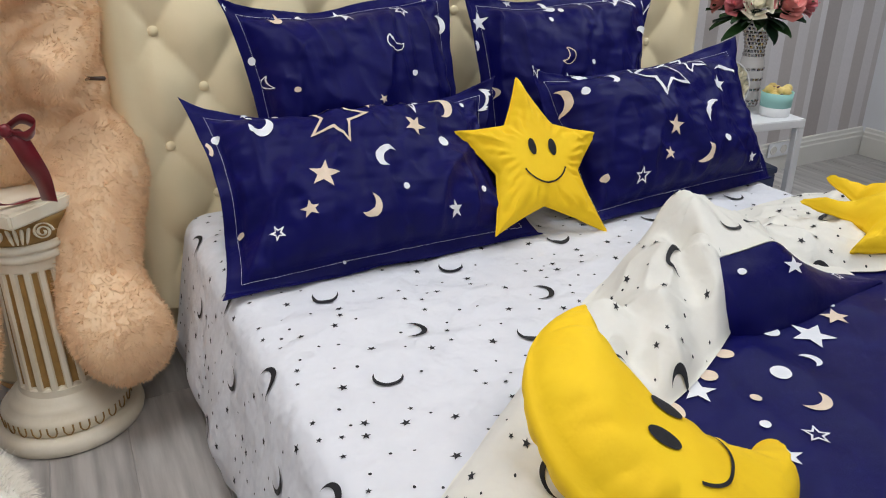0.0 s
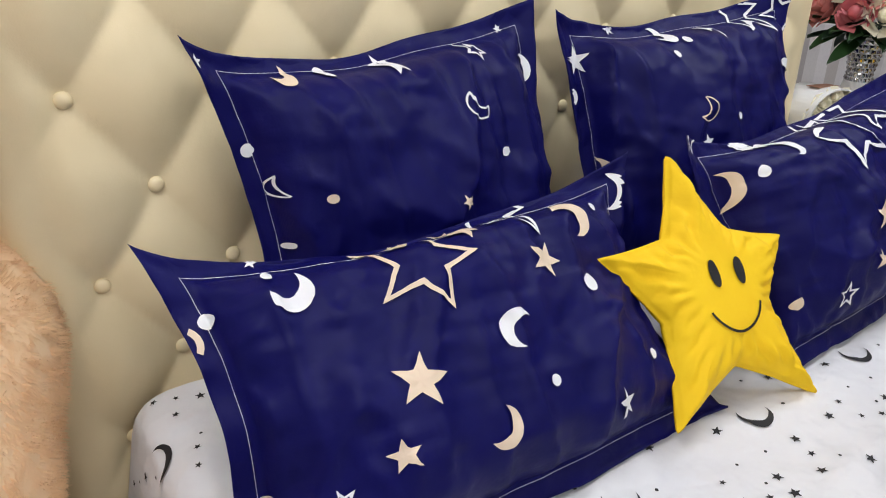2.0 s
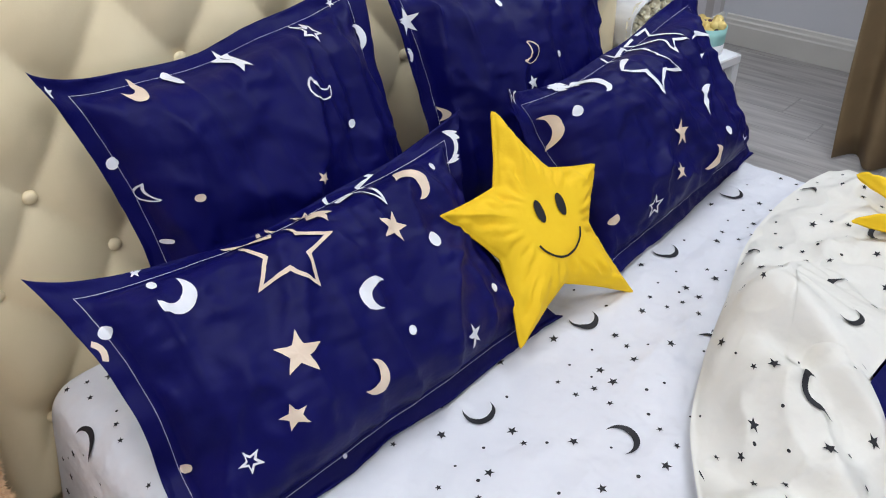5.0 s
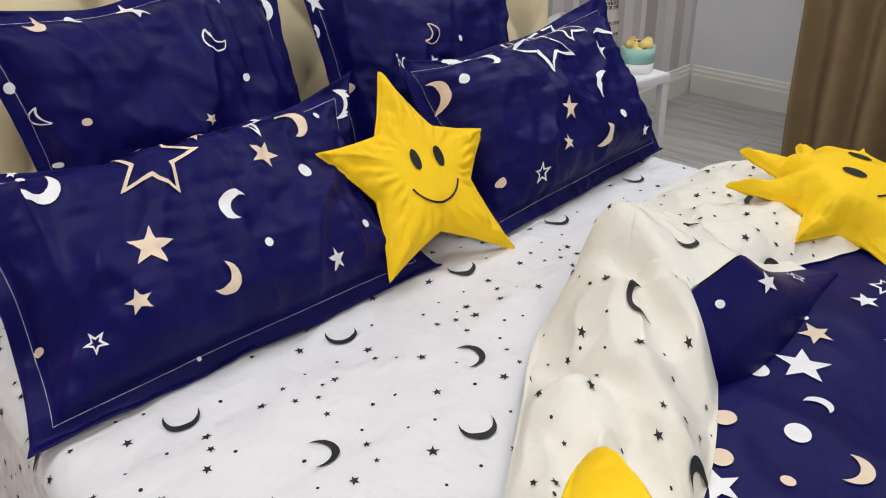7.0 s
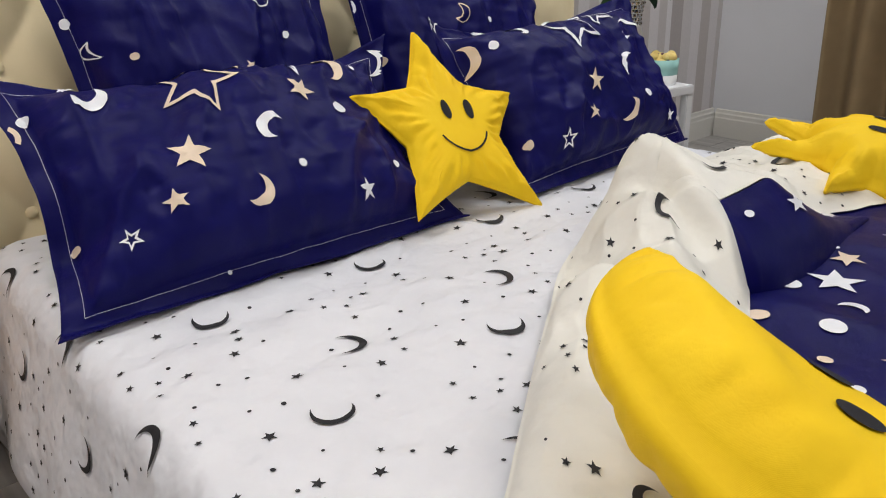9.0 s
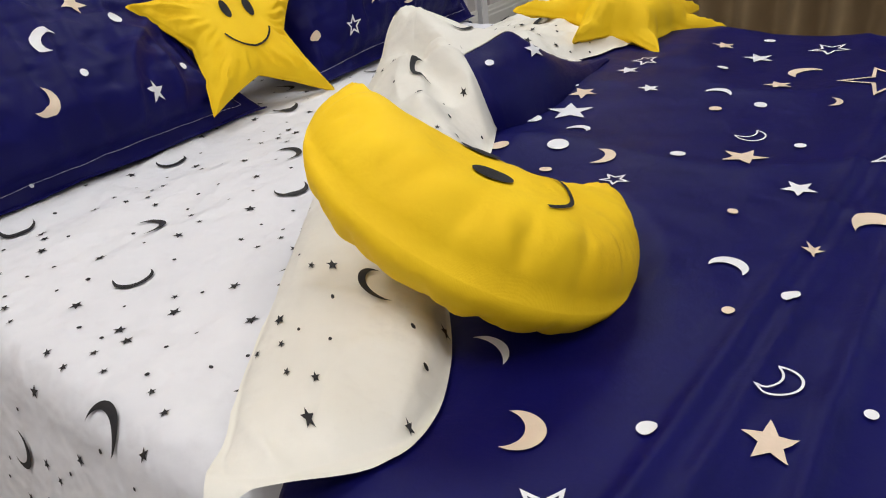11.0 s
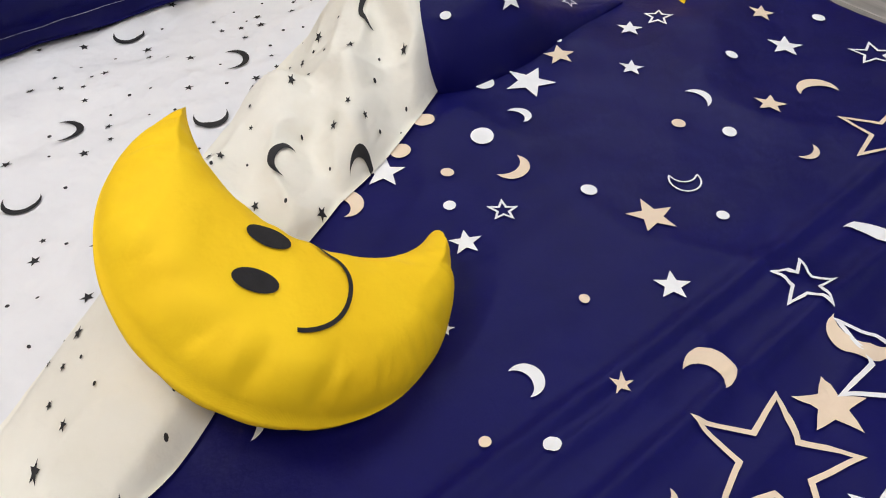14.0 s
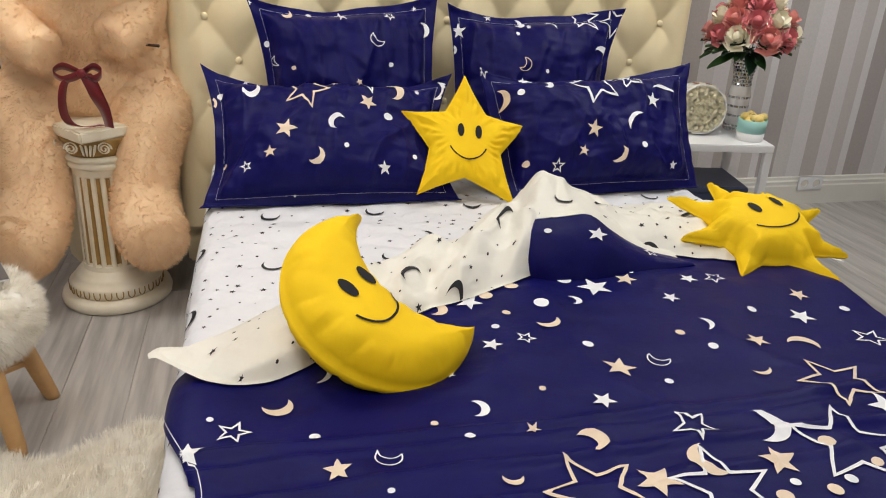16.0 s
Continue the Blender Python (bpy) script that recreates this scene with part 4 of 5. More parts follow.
stool(pose(-1.41, -0.79, 0.0, 0, 0, -5))
mag = thing("magazine", "thin glossy magazine lying on the fur stool", "magazine", m=pose(-1.40, -0.75, 0.452, 0, 0, 25))
part("pages", box(-0.09, -0.12, 0.0, 0.09, 0.12, 0.005, 0.001), LACQUER, mag)
part("cover", box(-0.091, -0.121, 0.0052, 0.089, 0.06, 0.0065, 0.0), material("dark_cover", rgb(70, 66, 66), 0.3, rgb(120, 112, 108), 12, 0.8), mag, "dark printed cover")

# ---- white fur rug ----
rug = thing("rug", "white shaggy fur rug on the grey floor", "rug")
bm = bmesh.new()
nx, ny = 50, 60
grid = []
for i in range(nx):
    for j in range(ny):
        x = -1.98 + 1.10 * i / (nx - 1)
        top = -0.905 + 0.05 * math.sin(x * 7 + 1) + 0.03 * math.sin(x * 17)
        y = top - 1.3 * (1 - j / (ny - 1))
        edge = min(i, nx - 1 - i, j, ny - 1 - j)
        grid.append(bm.verts.new((x, y, 0.004 + 0.030 * min(1, edge / 3) + 0.006 * noise.noise(Vector((x * 14, y * 14, 0))))))
for f in grid_faces(nx, ny):
    bm.faces.new([grid[k] for k in f])
bm.normal_update()
if grid[30 * ny + 30].normal.z < 0:
    bmesh.ops.reverse_faces(bm, faces=bm.faces[:])
furry("pile", bm, WOOL, 90000, 0.028, 0.0014, 0.6, 9, (0.5, 0.7, 0), rug)

GREYFUR = material("grey_fur", rgb(112, 108, 106), 0.95, rgb(84, 80, 80), 14, 0.8, bump=0.5, bump_scale=120)
mat_rug = thing("fur_mat", "small dark grey fur mat beside the bed", "mat")
bm = bmesh.new()
grid = []
for i in range(24):
    for j in range(24):
        a, r = 2 * math.pi * i / 24, (j + 0.5) / 23.5
        x, y = 1.17 + 0.20 * r * math.cos(a), -0.36 + 0.20 * r * math.sin(a)
        grid.append(bm.verts.new((x, y, 0.004 + 0.03 * math.sqrt(max(0.0, 1 - r * r)))))
for f in grid_faces(24, 24, True):
    bm.faces.new([grid[k] for k in f][::-1])
furry("pile", bm, GREYFUR, 7000, 0.03, 0.002, 0.5, 19, (1, -0.4, 0), mat_rug)


# ---- nightstand and what stands on it ----
NS_Z = 0.567
ns_m = pose(1.151, 0.018, 0, 0, 0, -9)
stand = thing("nightstand", "white lacquered nightstand on four slim legs with a low shelf", "nightstand", m=ns_m)
part("top", box(-0.195, -0.19, NS_Z - 0.030, 0.195, 0.19, NS_Z, 0.003), LACQUER, stand)
for lx in (-0.195, 0.165):
    for ly in (-0.188, 0.158):
        part("leg", box(lx, ly, 0.0, lx + 0.030, ly + 0.030, NS_Z - 0.031, 0.003), LACQUER, stand)
part("shelf", box(-0.164, -0.186, 0.20, 0.164, 0.186, 0.225, 0.003), LACQUER, stand)
BLUEBOX = material("dark_blue_card", rgb(66, 76, 104), 0.5, rgb(56, 64, 90), 6, 0.5)
blue = thing("storage_box", "dark blue lidded box on the nightstand shelf", "box", m=ns_m @ pose(0.0, -0.02, 0.226))
part("body", box(-0.14, -0.13, 0.0, 0.14, 0.13, 0.13, 0.004), BLUEBOX, blue)
part("lid", box(-0.144, -0.134, 0.131, 0.144, 0.134, 0.155, 0.004), BLUEBOX, blue)

ROSE_WHITE = material("ivory_petal", rgb(240, 234, 214), 0.6, rgb(226, 218, 188), 30, 0.6, sheen=0.2)
ROSE_PINK = material("pink_petal", rgb(214, 128, 132), 0.6, rgb(190, 92, 104), 30, 0.7, sheen=0.2)
ROSE_CORAL = material("coral_petal", rgb(226, 150, 142), 0.6, rgb(206, 120, 116), 30, 0.7, sheen=0.2)
LEAF = material("rose_leaf", rgb(38, 72, 34), 0.45, rgb(58, 96, 46), 20, 0.7)
LEAF_D = material("dark_leaf", rgb(20, 46, 30), 0.5, rgb(34, 62, 38), 20, 0.7)
SILVER = material("mirror_mosaic", rgb(205, 205, 208), 0.12, rgb(170, 170, 176), 90, 0.6, metal=1.0)
VASE_WHITE = material("white_ceramic", rgb(232, 230, 230), 0.2, rgb(222, 220, 222), 12, 0.4)
MINT = material("mint_card", rgb(158, 206, 200), 0.6, rgb(148, 196, 190), 8, 0.5)
SPONGE = material("yellow_sponge", rgb(236, 214, 140), 0.8, rgb(222, 190, 104), 40, 0.7, bump=0.4, bump_scale=90)
BERRY = material("dark_berry", rgb(96, 40, 60), 0.4, rgb(60, 30, 60), 60, 0.7)


def rose(name, m, size, mat, parent, layers=4, closed=0.0):
    """A bloom of overlapping cupped petals round a bud, as one mesh."""
    bm = bmesh.new()
    rnd = random.Random(int(size * 1e5) + layers)
    blob(bm, (0, 0, size * 0.35), (size * 0.32, size * 0.32, size * 0.45), None, 12, 8)
    for layer in range(layers):
        count = 3 + layer
        opening = 0.06 + (0.15 - 0.11 * closed) * layer
        for k in range(count):
            a = 2 * math.pi * (k + 0.5 * (layer % 2)) / count + rnd.uniform(-0.15, 0.15)
            rows = []
            for i in range(6):
                t = i / 5
                rad = size * (0.16 + 0.20 * layer * 0.55 + opening * 0.9 * t * t + 0.18 * math.sin(math.pi * t * 0.5))
                h = size * (0.02 + (0.98 - 0.13 * layer) * t - 0.10 * layer * t * t)
                row = []
                for j in range(6):
                    w = (j / 5 - 0.5) * (2.5 / count * 2.2) * math.sin(math.pi * (0.30 + 0.36 * t))
                    curl = size * 0.06 * (abs(j / 5 - 0.5) * 2) ** 2 * t
                    row.append(bm.verts.new(((rad + curl) * math.cos(a + w), (rad + curl) * math.sin(a + w), h - size * 0.05 * (abs(j / 5 - 0.5) * 2) ** 2 * t)))
                rows.append(row)
            for p, q in zip(rows, rows[1:]):
                for j in range(5):
                    bm.faces.new((p[j], p[j + 1], q[j + 1], q[j]))
    ob = part(name, bm, mat, parent, smooth=True)
    ob.matrix_local = m
    return ob


def leaf(m, length, width, mat, parent):
    bm = bmesh.new()
    rows = []
    for i in range(8):
        t = i / 7
        w = width * math.sin(math.pi * min(1.0, t * 0.93 + 0.05)) ** 0.8
        rows.append([bm.verts.new((u * w, length * t, 0.012 * abs(u) - 0.35 * length * t * t * 0.5)) for u in (-1, 0, 1)])
    for p, q in zip(rows, rows[1:]):
        bm.faces.new((p[0], p[1], q[1], q[0]))
        bm.faces.new((p[1], p[2], q[2], q[1]))
    ob = part("leaf", bm, mat, parent, smooth=True)
    ob.matrix_local = m
    mod = ob.modifiers.new("thickness", "SOLIDIFY")
    mod.thickness = 0.0006
    return ob


def aim(place, direction, roll=0.0):
    q = Vector(direction).normalized().to_track_quat("Z", "Y").to_matrix().to_4x4()
    return Matrix.Translation(place) @ q @ pose(0, 0, 0, 0, 0, roll)


# mosaic vase with roses
vase = thing("vase", "tall white vase with silver mirror mosaic bands on the nightstand", "vase", m=pose(1.285, 0.055, NS_Z))
vase_prof = [(0.036, 0.0), (0.040, 0.006), (0.040, 0.05), (0.043, 0.12), (0.044, 0.155), (0.038, 0.185), (0.034, 0.21), (0.042, 0.255), (0.058, 0.30), (0.063, 0.315), (0.059, 0.316), (0.038, 0.25)]
part("body", lathe(vase_prof, 40), VASE_WHITE, vase, smooth=True)


def vase_radius(z):
    zs = [p[1] for p in vase_prof[:10]]
    rs = [p[0] for p in vase_prof[:10]]
    return float(np.interp(z, zs, rs))


for z0, z1, rows, wide in ((0.185, 0.31, 9, 20), (0.004, 0.03, 2, 18), (0.060, 0.072, 1, 14), (0.098, 0.110, 1, 14), (0.135, 0.147, 1, 14)):
    for r in range(rows):
        z = z0 + (z1 - z0) * (r + 0.5) / rows
        h = (z1 - z0) / rows * 0.42
        verts, faces = [], []
        for k in range(wide):
            a = 2 * math.pi * (k + 0.5 * (r % 2)) / wide
            rad = vase_radius(z) + 0.0008
            w = rad * math.pi / wide * 0.82
            c, s = math.cos(a), math.sin(a)
            o = len(verts)
            for u, v, d in ((-w, -h, 0), (w, -h, 0), (w, h, 0), (-w, h, 0), (0, 0, 0.0028)):
                verts.append(((rad + d) * c - u * s, (rad + d) * s + u * c, z + v))
            faces += [(o, o + 1, o + 4), (o + 1, o + 2, o + 4), (o + 2, o + 3, o + 4), (o + 3, o, o + 4)]
        mesh_object("mosaic_band", verts, faces, SILVER, vase, "silver mirror mosaic band", smooth=False)

bouquet = thing("rose_bouquet", "bunch of pink, coral and ivory roses with green leaves", "flowers", m=pose(1.285, 0.055, NS_Z + 0.315) @ Matrix.Scale(0.80, 4))
rnd = random.Random(12)
blooms = [ROSE_PINK, ROSE_WHITE, ROSE_PINK, ROSE_WHITE, ROSE_CORAL, ROSE_PINK, ROSE_WHITE, ROSE_CORAL]
count = 0
for ring_r, ring_z, n in ((0.0, 0.26, 1), (0.085, 0.235, 6), (0.150, 0.17, 9), (0.180, 0.10, 10)):
    for k in range(n):
        a = 2 * math.pi * (k + 0.3 * rnd.random()) / n
        d = Vector((ring_r * math.cos(a), ring_r * math.sin(a), ring_z - 0.02))
        rose("rose", aim((ring_r * math.cos(a) * 0.9, ring_r * math.sin(a) * 0.9, ring_z - 0.02), (d.x, d.y, 0.10 + 0.5 * max(0, ring_z - 0.1)), rnd.uniform(0, 90)), rnd.uniform(0.074, 0.088), blooms[count % 8], bouquet, 4, rnd.choice((0.75, 1.0)))
        count += 1
for k in range(34):
    a = rnd.uniform(0, 2 * math.pi)
    m = pose(0.06 * math.cos(a), 0.06 * math.sin(a), rnd.uniform(-0.005, 0.05), 0, 0, math.degrees(a) - 90) @ pose(0, 0, 0, rnd.uniform(-25, 30), rnd.uniform(-30, 30), 0)
    leaf(m, rnd.uniform(0.13, 0.19), rnd.uniform(0.022, 0.034), rnd.choice((LEAF, LEAF_D)), bouquet)
for k in range(7):
    a = 2 * math.pi * k / 7
    bm = lathe([(0.002, -0.25), (0.002, 0.10)], 6)
    for v in bm.verts:
        v.co.x += 0.012 * math.cos(a) + max(0, v.co.z) * 0.4 * math.cos(a)
        v.co.y += 0.012 * math.sin(a) + max(0, v.co.z) * 0.4 * math.sin(a)
    part("stem", bm, LEAF_D, bouquet)

# round box of ivory roses lying on its side
rbox_m = pose(1.095, 0.030, NS_Z + 0.098) @ pose(0, 0, 0, 0, 0, -18) @ pose(0, 0, 0, 84, 0, 0)
rbox = thing("flower_box", "round white hatbox of ivory roses lying on its side", "flower box", m=rbox_m)
bm = lathe([(0.094, -0.10), (0.097, -0.095), (0.097, 0.055), (0.093, 0.055), (0.092, 0.015), (0.001, 0.012)], 48)
part("box", bm, LACQUER, rbox, smooth=False)
PRINT = material("brown_print", rgb(176, 128, 104), 0.6, rgb(140, 92, 70), 30, 0.8)
sticker = part("label", box(-0.035, -0.0012, -0.02, 0.035, 0.0, 0.03, 0), PRINT, rbox, "small brown printed label")
sticker.matrix_local = pose(0.0, 0.0975, -0.02, 0, 0, 0)
for ring_r, n in ((0.0, 1), (0.038, 6), (0.072, 11)):
    for k in range(n):
        a = 2 * math.pi * k / n
        rose("rose", aim((ring_r * math.cos(a), ring_r * math.sin(a), 0.036), (0.25 * math.cos(a) * ring_r / 0.07, 0.25 * math.sin(a) * ring_r / 0.07, 1), 37 * k), 0.030, ROSE_WHITE, rbox, 4, 0.3)

# small paper tub with a cake
tub = thing("cake_tub", "mint and white paper tub with a small fruit sponge", "cake", m=pose(1.262, -0.100, NS_Z))
part("tub", lathe([(0.050, 0.0), (0.052, 0.003), (0.0535, 0.034)], 40), LACQUER, tub, "white lower band", smooth=True)
part("band", lathe([(0.0537, 0.034), (0.056, 0.085), (0.053, 0.085), (0.050, 0.075)], 40), MINT, tub, "mint green band", smooth=True)
bm = bmesh.new()
for k in range(16):
    a, r = 2.4 * k, 0.011 * math.sqrt(k)
    blob(bm, (r * math.cos(a), r * math.sin(a), 0.084 + 0.010 * math.sin(3 * k)), (0.017, 0.016, 0.015), None, 12, 8)
part("cake", bm, SPONGE, tub, "crumbly yellow sponge", smooth=True)
for k in range(9):
    a, r = 2.1 * k, 0.014 * math.sqrt(k)
    bm = bmesh.new()
    blob(bm, (r * math.cos(a), r * math.sin(a), 0.098 - 0.02 * (r / 0.045) ** 2), (0.007, 0.007, 0.006), None, 10, 7)
    part("berry", bm, BERRY, tub, smooth=True)


# ---- tall vase of ivory roses beside the bear ----
tall = thing("floor_vase", "tall white floor vase beside the plush bear", "vase", m=pose(-1.56, -0.36, 0))
part("body", lathe([(0.07, 0.0), (0.075, 0.01), (0.085, 0.3), (0.07, 0.6), (0.045, 0.78), (0.055, 0.88), (0.05, 0.88), (0.04, 0.78)], 40), VASE_WHITE, tall, smooth=True)
ivory = thing("ivory_bouquet", "bunch of ivory roses with dark green leaves", "flowers", m=pose(-1.56, -0.36, 0.88))
for ring_r, ring_z, n in ((0.0, 0.20, 1), (0.075, 0.18, 6), (0.14, 0.13, 9)):
    for k in range(n):
        a = 2 * math.pi * k / n + 0.25
        rose("rose", aim((ring_r * math.cos(a), ring_r * math.sin(a), ring_z - 0.02), (ring_r * math.cos(a), ring_r * math.sin(a), 0.12), 40 * k), 0.058, ROSE_WHITE, ivory, 4, 0.2)
for k in range(30):
    a = rnd.uniform(0, 2 * math.pi)
    m = pose(0.09 * math.cos(a), 0.09 * math.sin(a), rnd.uniform(0.01, 0.10), 0, 0, math.degrees(a) - 90) @ pose(0, 0, 0, rnd.uniform(-20, 35), rnd.uniform(-30, 30), 0)
    leaf(m, rnd.uniform(0.09, 0.15), rnd.uniform(0.02, 0.03), LEAF_D, ivory)
for k in range(5):
    bm = lathe([(0.0025, -0.4), (0.0025, 0.12)], 6)
    for v in bm.verts:
        v.co.x += 0.015 * math.cos(1.26 * k) + max(0, v.co.z) * 0.5 * math.cos(1.26 * k)
        v.co.y += 0.015 * math.sin(1.26 * k) + max(0, v.co.z) * 0.5 * math.sin(1.26 * k)
    part("stem", bm, LEAF_D, ivory)


# ---- curtain ----
def curtain():
    ob = thing("curtain", "heavy brown curtain hanging to the floor", "curtain")
    nu, nv = 170, 30
    verts = []
    for i in range(nu):
        t = i / (nu - 1)
        y = -0.37 - 1.5 * t
        for j in range(nv):
            z = 0.015 + (CEIL_Z - 0.06) * j / (nv - 1)
            amp = 0.050 * (1 - 0.35 * j / (nv - 1))
            x = 1.95 + amp * math.sin(2 * math.pi * y / 0.155 + 1.2 * fbm(y * 3, 0.0)) + 0.03 * fbm(y * 2.5, z * 0.7, 4.0)
            verts.append((x, y + 0.03 * math.sin(z * 2 + 4 * t), z))
    cloth = mesh_object("drape", verts, grid_faces(nu, nv), CURTAIN, ob)
    mod = cloth.modifiers.new("thickness", "SOLIDIFY")
    mod.thickness = 0.003
    rail = part("rail", lathe([(0.012, 0.0), (0.012, 1.7)], 14), LACQUER, ob)
    rail.matrix_local = pose(1.95, -0.25, CEIL_Z - 0.04, 90, 0, 0)
    return ob


curtain()

# double wall socket above the skirting board
socket = thing("wall_socket", "white double wall socket above the skirting", "socket", m=pose(2.18, Y1 - 0.024, 0.118))
part("plate", box(-0.075, -0.006, -0.038, 0.075, 0.0, 0.038, 0.003), LACQUER, socket)
for x in (-0.036, 0.036):
    ring = part("socket_well", lathe([(0.022, 0.0), (0.022, 0.003), (0.019, 0.003), (0.018, 0.0005)], 24), PAINT, socket)
    ring.matrix_local = pose(x, -0.006, 0, 90)

# ---- floor planks ----
rnd = random.Random(21)
plank_mesh = None
x = X0
while x < X1 - 0.05:
    y = Y0 + rnd.uniform(-1.1, 0.0)
    while y < Y1:
        y0, y1 = max(y, Y0), min(y + 1.28, Y1)
        if y1 - y0 > 0.03:
            if y1 - y0 > 1.27 and plank_mesh is not None:
                p = new("plank", plank_mesh)
            else:
                bm = box(0.0012, 0.0012, -0.0038, 0.191, y1 - y0 - 0.0012, 0.0, 0.0012, segments=1)
                p = part("plank", bm, PLANK)
                if y1 - y0 > 1.27:
                    plank_mesh = p.data
            p.parent = floor
            p.location = (x, y0, 0)
        y += 1.28
    x += 0.192

# ---- unseen ceiling light panels, added with glowing diffusers over the fill lamps ----
EMIT = bpy.data.materials.new("light_diffuser")
EMIT.use_nodes = True
EMIT.node_tree.nodes["Principled BSDF"].inputs["Emission Color"].default_value = (1, 0.97, 0.92, 1)
EMIT.node_tree.nodes["Principled BSDF"].inputs["Emission Strength"].default_value = 4.0
for lx, ly in PANELS:
    panel = thing("ceiling_light", "unseen square white ceiling light panel, added to hold a fill lamp", "ceiling light", "ceiling lights", m=pose(lx, ly, CEIL_Z - 0.05))
    part("frame", box(-0.46, -0.46, 0.0, 0.46, 0.46, 0.049, 0.006), LACQUER, panel)
    part("diffuser", box(-0.44, -0.44, -0.004, 0.44, 0.44, -0.001, 0), EMIT, panel)

# ---- prints on the cloth ----
from mathutils.bvhtree import BVHTree

TAN, WHITE_INK, BLACK = INK_TAN, INK_WHITE, INK_BLACK


class Cloth:
    """A surface that takes prints: meshes of one thing, met along a direction in the thing's own frame."""

    def __init__(self, owner, bodies, along=(0, 0, -1), reach=1.0, strict=False):
        self.owner, self.along, self.reach, self.strict = owner, Vector(along), reach, strict
        verts, faces = [], []
        for b in bodies:
            o = len(verts)
            verts += [v.co.copy() for v in b.data.vertices]
            faces += [[k + o for k in p.vertices] for p in b.data.polygons]
        self.tree = BVHTree.FromPolygons(verts, faces)

    def at(self, x, y, lift):
        hit, normal, _, _ = self.tree.ray_cast(Vector((x, y, 0)) - self.along * self.reach, self.along)
        if hit is None:
            return None
        if normal.dot(self.along) > 0:
            normal = -normal
        return hit + normal * lift


def lay(cloth, name, flat, faces, ink, lift=0.0028, label=""):
    places = [cloth.at(x, y, lift) for x, y in flat]
    keep = [f for f in faces if all(places[k] is not None for k in f) and max((places[f[0]] - places[k]).length for k in f) < 0.03]
    if not keep:
        return None
    if cloth.strict:
        spread = max((places[0] - p).length for p in places if p is not None) if places[0] is not None else 9.0
        flat_spread = max(math.dist(flat[0], q) for q in flat)
        if len(keep) < len(faces) or spread > 1.4 * flat_spread:
            return None
    used = sorted({k for f in keep for k in f})
    index = {k: i for i, k in enumerate(used)}
    return mesh_object(name, [places[k] for k in used], [tuple(index[k] for k in f) for f in keep], ink, cloth.owner, label)


def rounds(corner, rings):
    """Rings that shrink to the middle of a closed outline."""
    n = len(corner)
    cx, cy = sum(p[0] for p in corner) / n, sum(p[1] for p in corner) / n
    flat, faces = [], []
    for r in range(rings):
        k = 1 - r / rings
        flat += [(cx + (x - cx) * k, cy + (y - cy) * k) for x, y in corner]
    flat.append((cx, cy))
    for r in range(rings - 1):
        o = r * n
        faces += [(o + k, o + (k + 1) % n, o + n + (k + 1) % n, o + n + k) for k in range(n)]
    o = (rings - 1) * n
    faces += [(o + k, o + (k + 1) % n, len(flat) - 1) for k in range(n)]
    return flat, faces


def star_corners(x, y, r, turn, inner=0.42, per=4):
    tips = []
    for k in range(10):
        a = radians(turn + 36 * k)
        rr = r if k % 2 == 0 else r * inner
        tips.append((x + rr * math.cos(a), y + rr * math.sin(a)))
    out = []
    for k in range(10):
        p, q = tips[k], tips[(k + 1) % 10]
        out += [(p[0] + (q[0] - p[0]) * s / per, p[1] + (q[1] - p[1]) * s / per) for s in range(per)]
    return out


def star(cloth, x, y, r, turn, ink):
    return lay(cloth, "printed_star", *rounds(star_corners(x, y, r, turn), max(3, int(r / 0.012))), ink)


def star_line(cloth, x, y, r, turn, ink):
    line = min(0.0065, 0.0028 + 0.045 * r)
    per = 8
    a, b = star_corners(x, y, r, turn, 0.44, per), star_corners(x, y, r - 2.3 * line, turn, 0.42, per)
    n = len(a)
    mid = [((p[0] + q[0]) / 2, (p[1] + q[1]) / 2) for p, q in zip(a, b)]
    faces = [(k, (k + 1) % n, n + (k + 1) % n, n + k) for k in range(n)] + [(n + k, n + (k + 1) % n, 2 * n + (k + 1) % n, 2 * n + k) for k in range(n)]
    return lay(cloth, "printed_star_outline", a + mid + b, faces, ink)


def dot(cloth, x, y, r, ink):
    rim = [(x + r * math.cos(2 * math.pi * k / 20), y + r * math.sin(2 * math.pi * k / 20)) for k in range(20)]
    return lay(cloth, "printed_dot", *rounds(rim, 3), ink)


def bow(p, q, sag, n):
    """Points on an arc from p to q that stands sag off its chord."""
    p, q = np.array(p), np.array(q)
    c = np.linalg.norm(q - p)
    side = np.array([-(q - p)[1], (q - p)[0]]) / c
    s = abs(sag)
    r = (c * c / 4 + s * s) / (2 * s)
    half = math.asin(min(1.0, c / 2 / r))
    if s > c / 2:
        half = math.pi - half
    out = []
    for k in range(n + 1):
        a = -half + 2 * half * k / n
        along, off = r * math.sin(a), r * math.cos(a) - (r - s)
        out.append(tuple((p + q) / 2 + (q - p) / c * along + side * off * math.copysign(1, sag)))
    return out


def crescent_arcs(x1, y1, x2, y2, xm, ym, fat, n=26):
    chord = np.array((x2 - x1, y2 - y1))
    side = np.array((-chord[1], chord[0])) / np.linalg.norm(chord)
    sag = float(np.dot(np.array((xm, ym)) - np.array(((x1 + x2) / 2, (y1 + y2) / 2)), side))
    return bow((x1, y1), (x2, y2), sag, n), bow((x1, y1), (x2, y2), sag * fat, n)


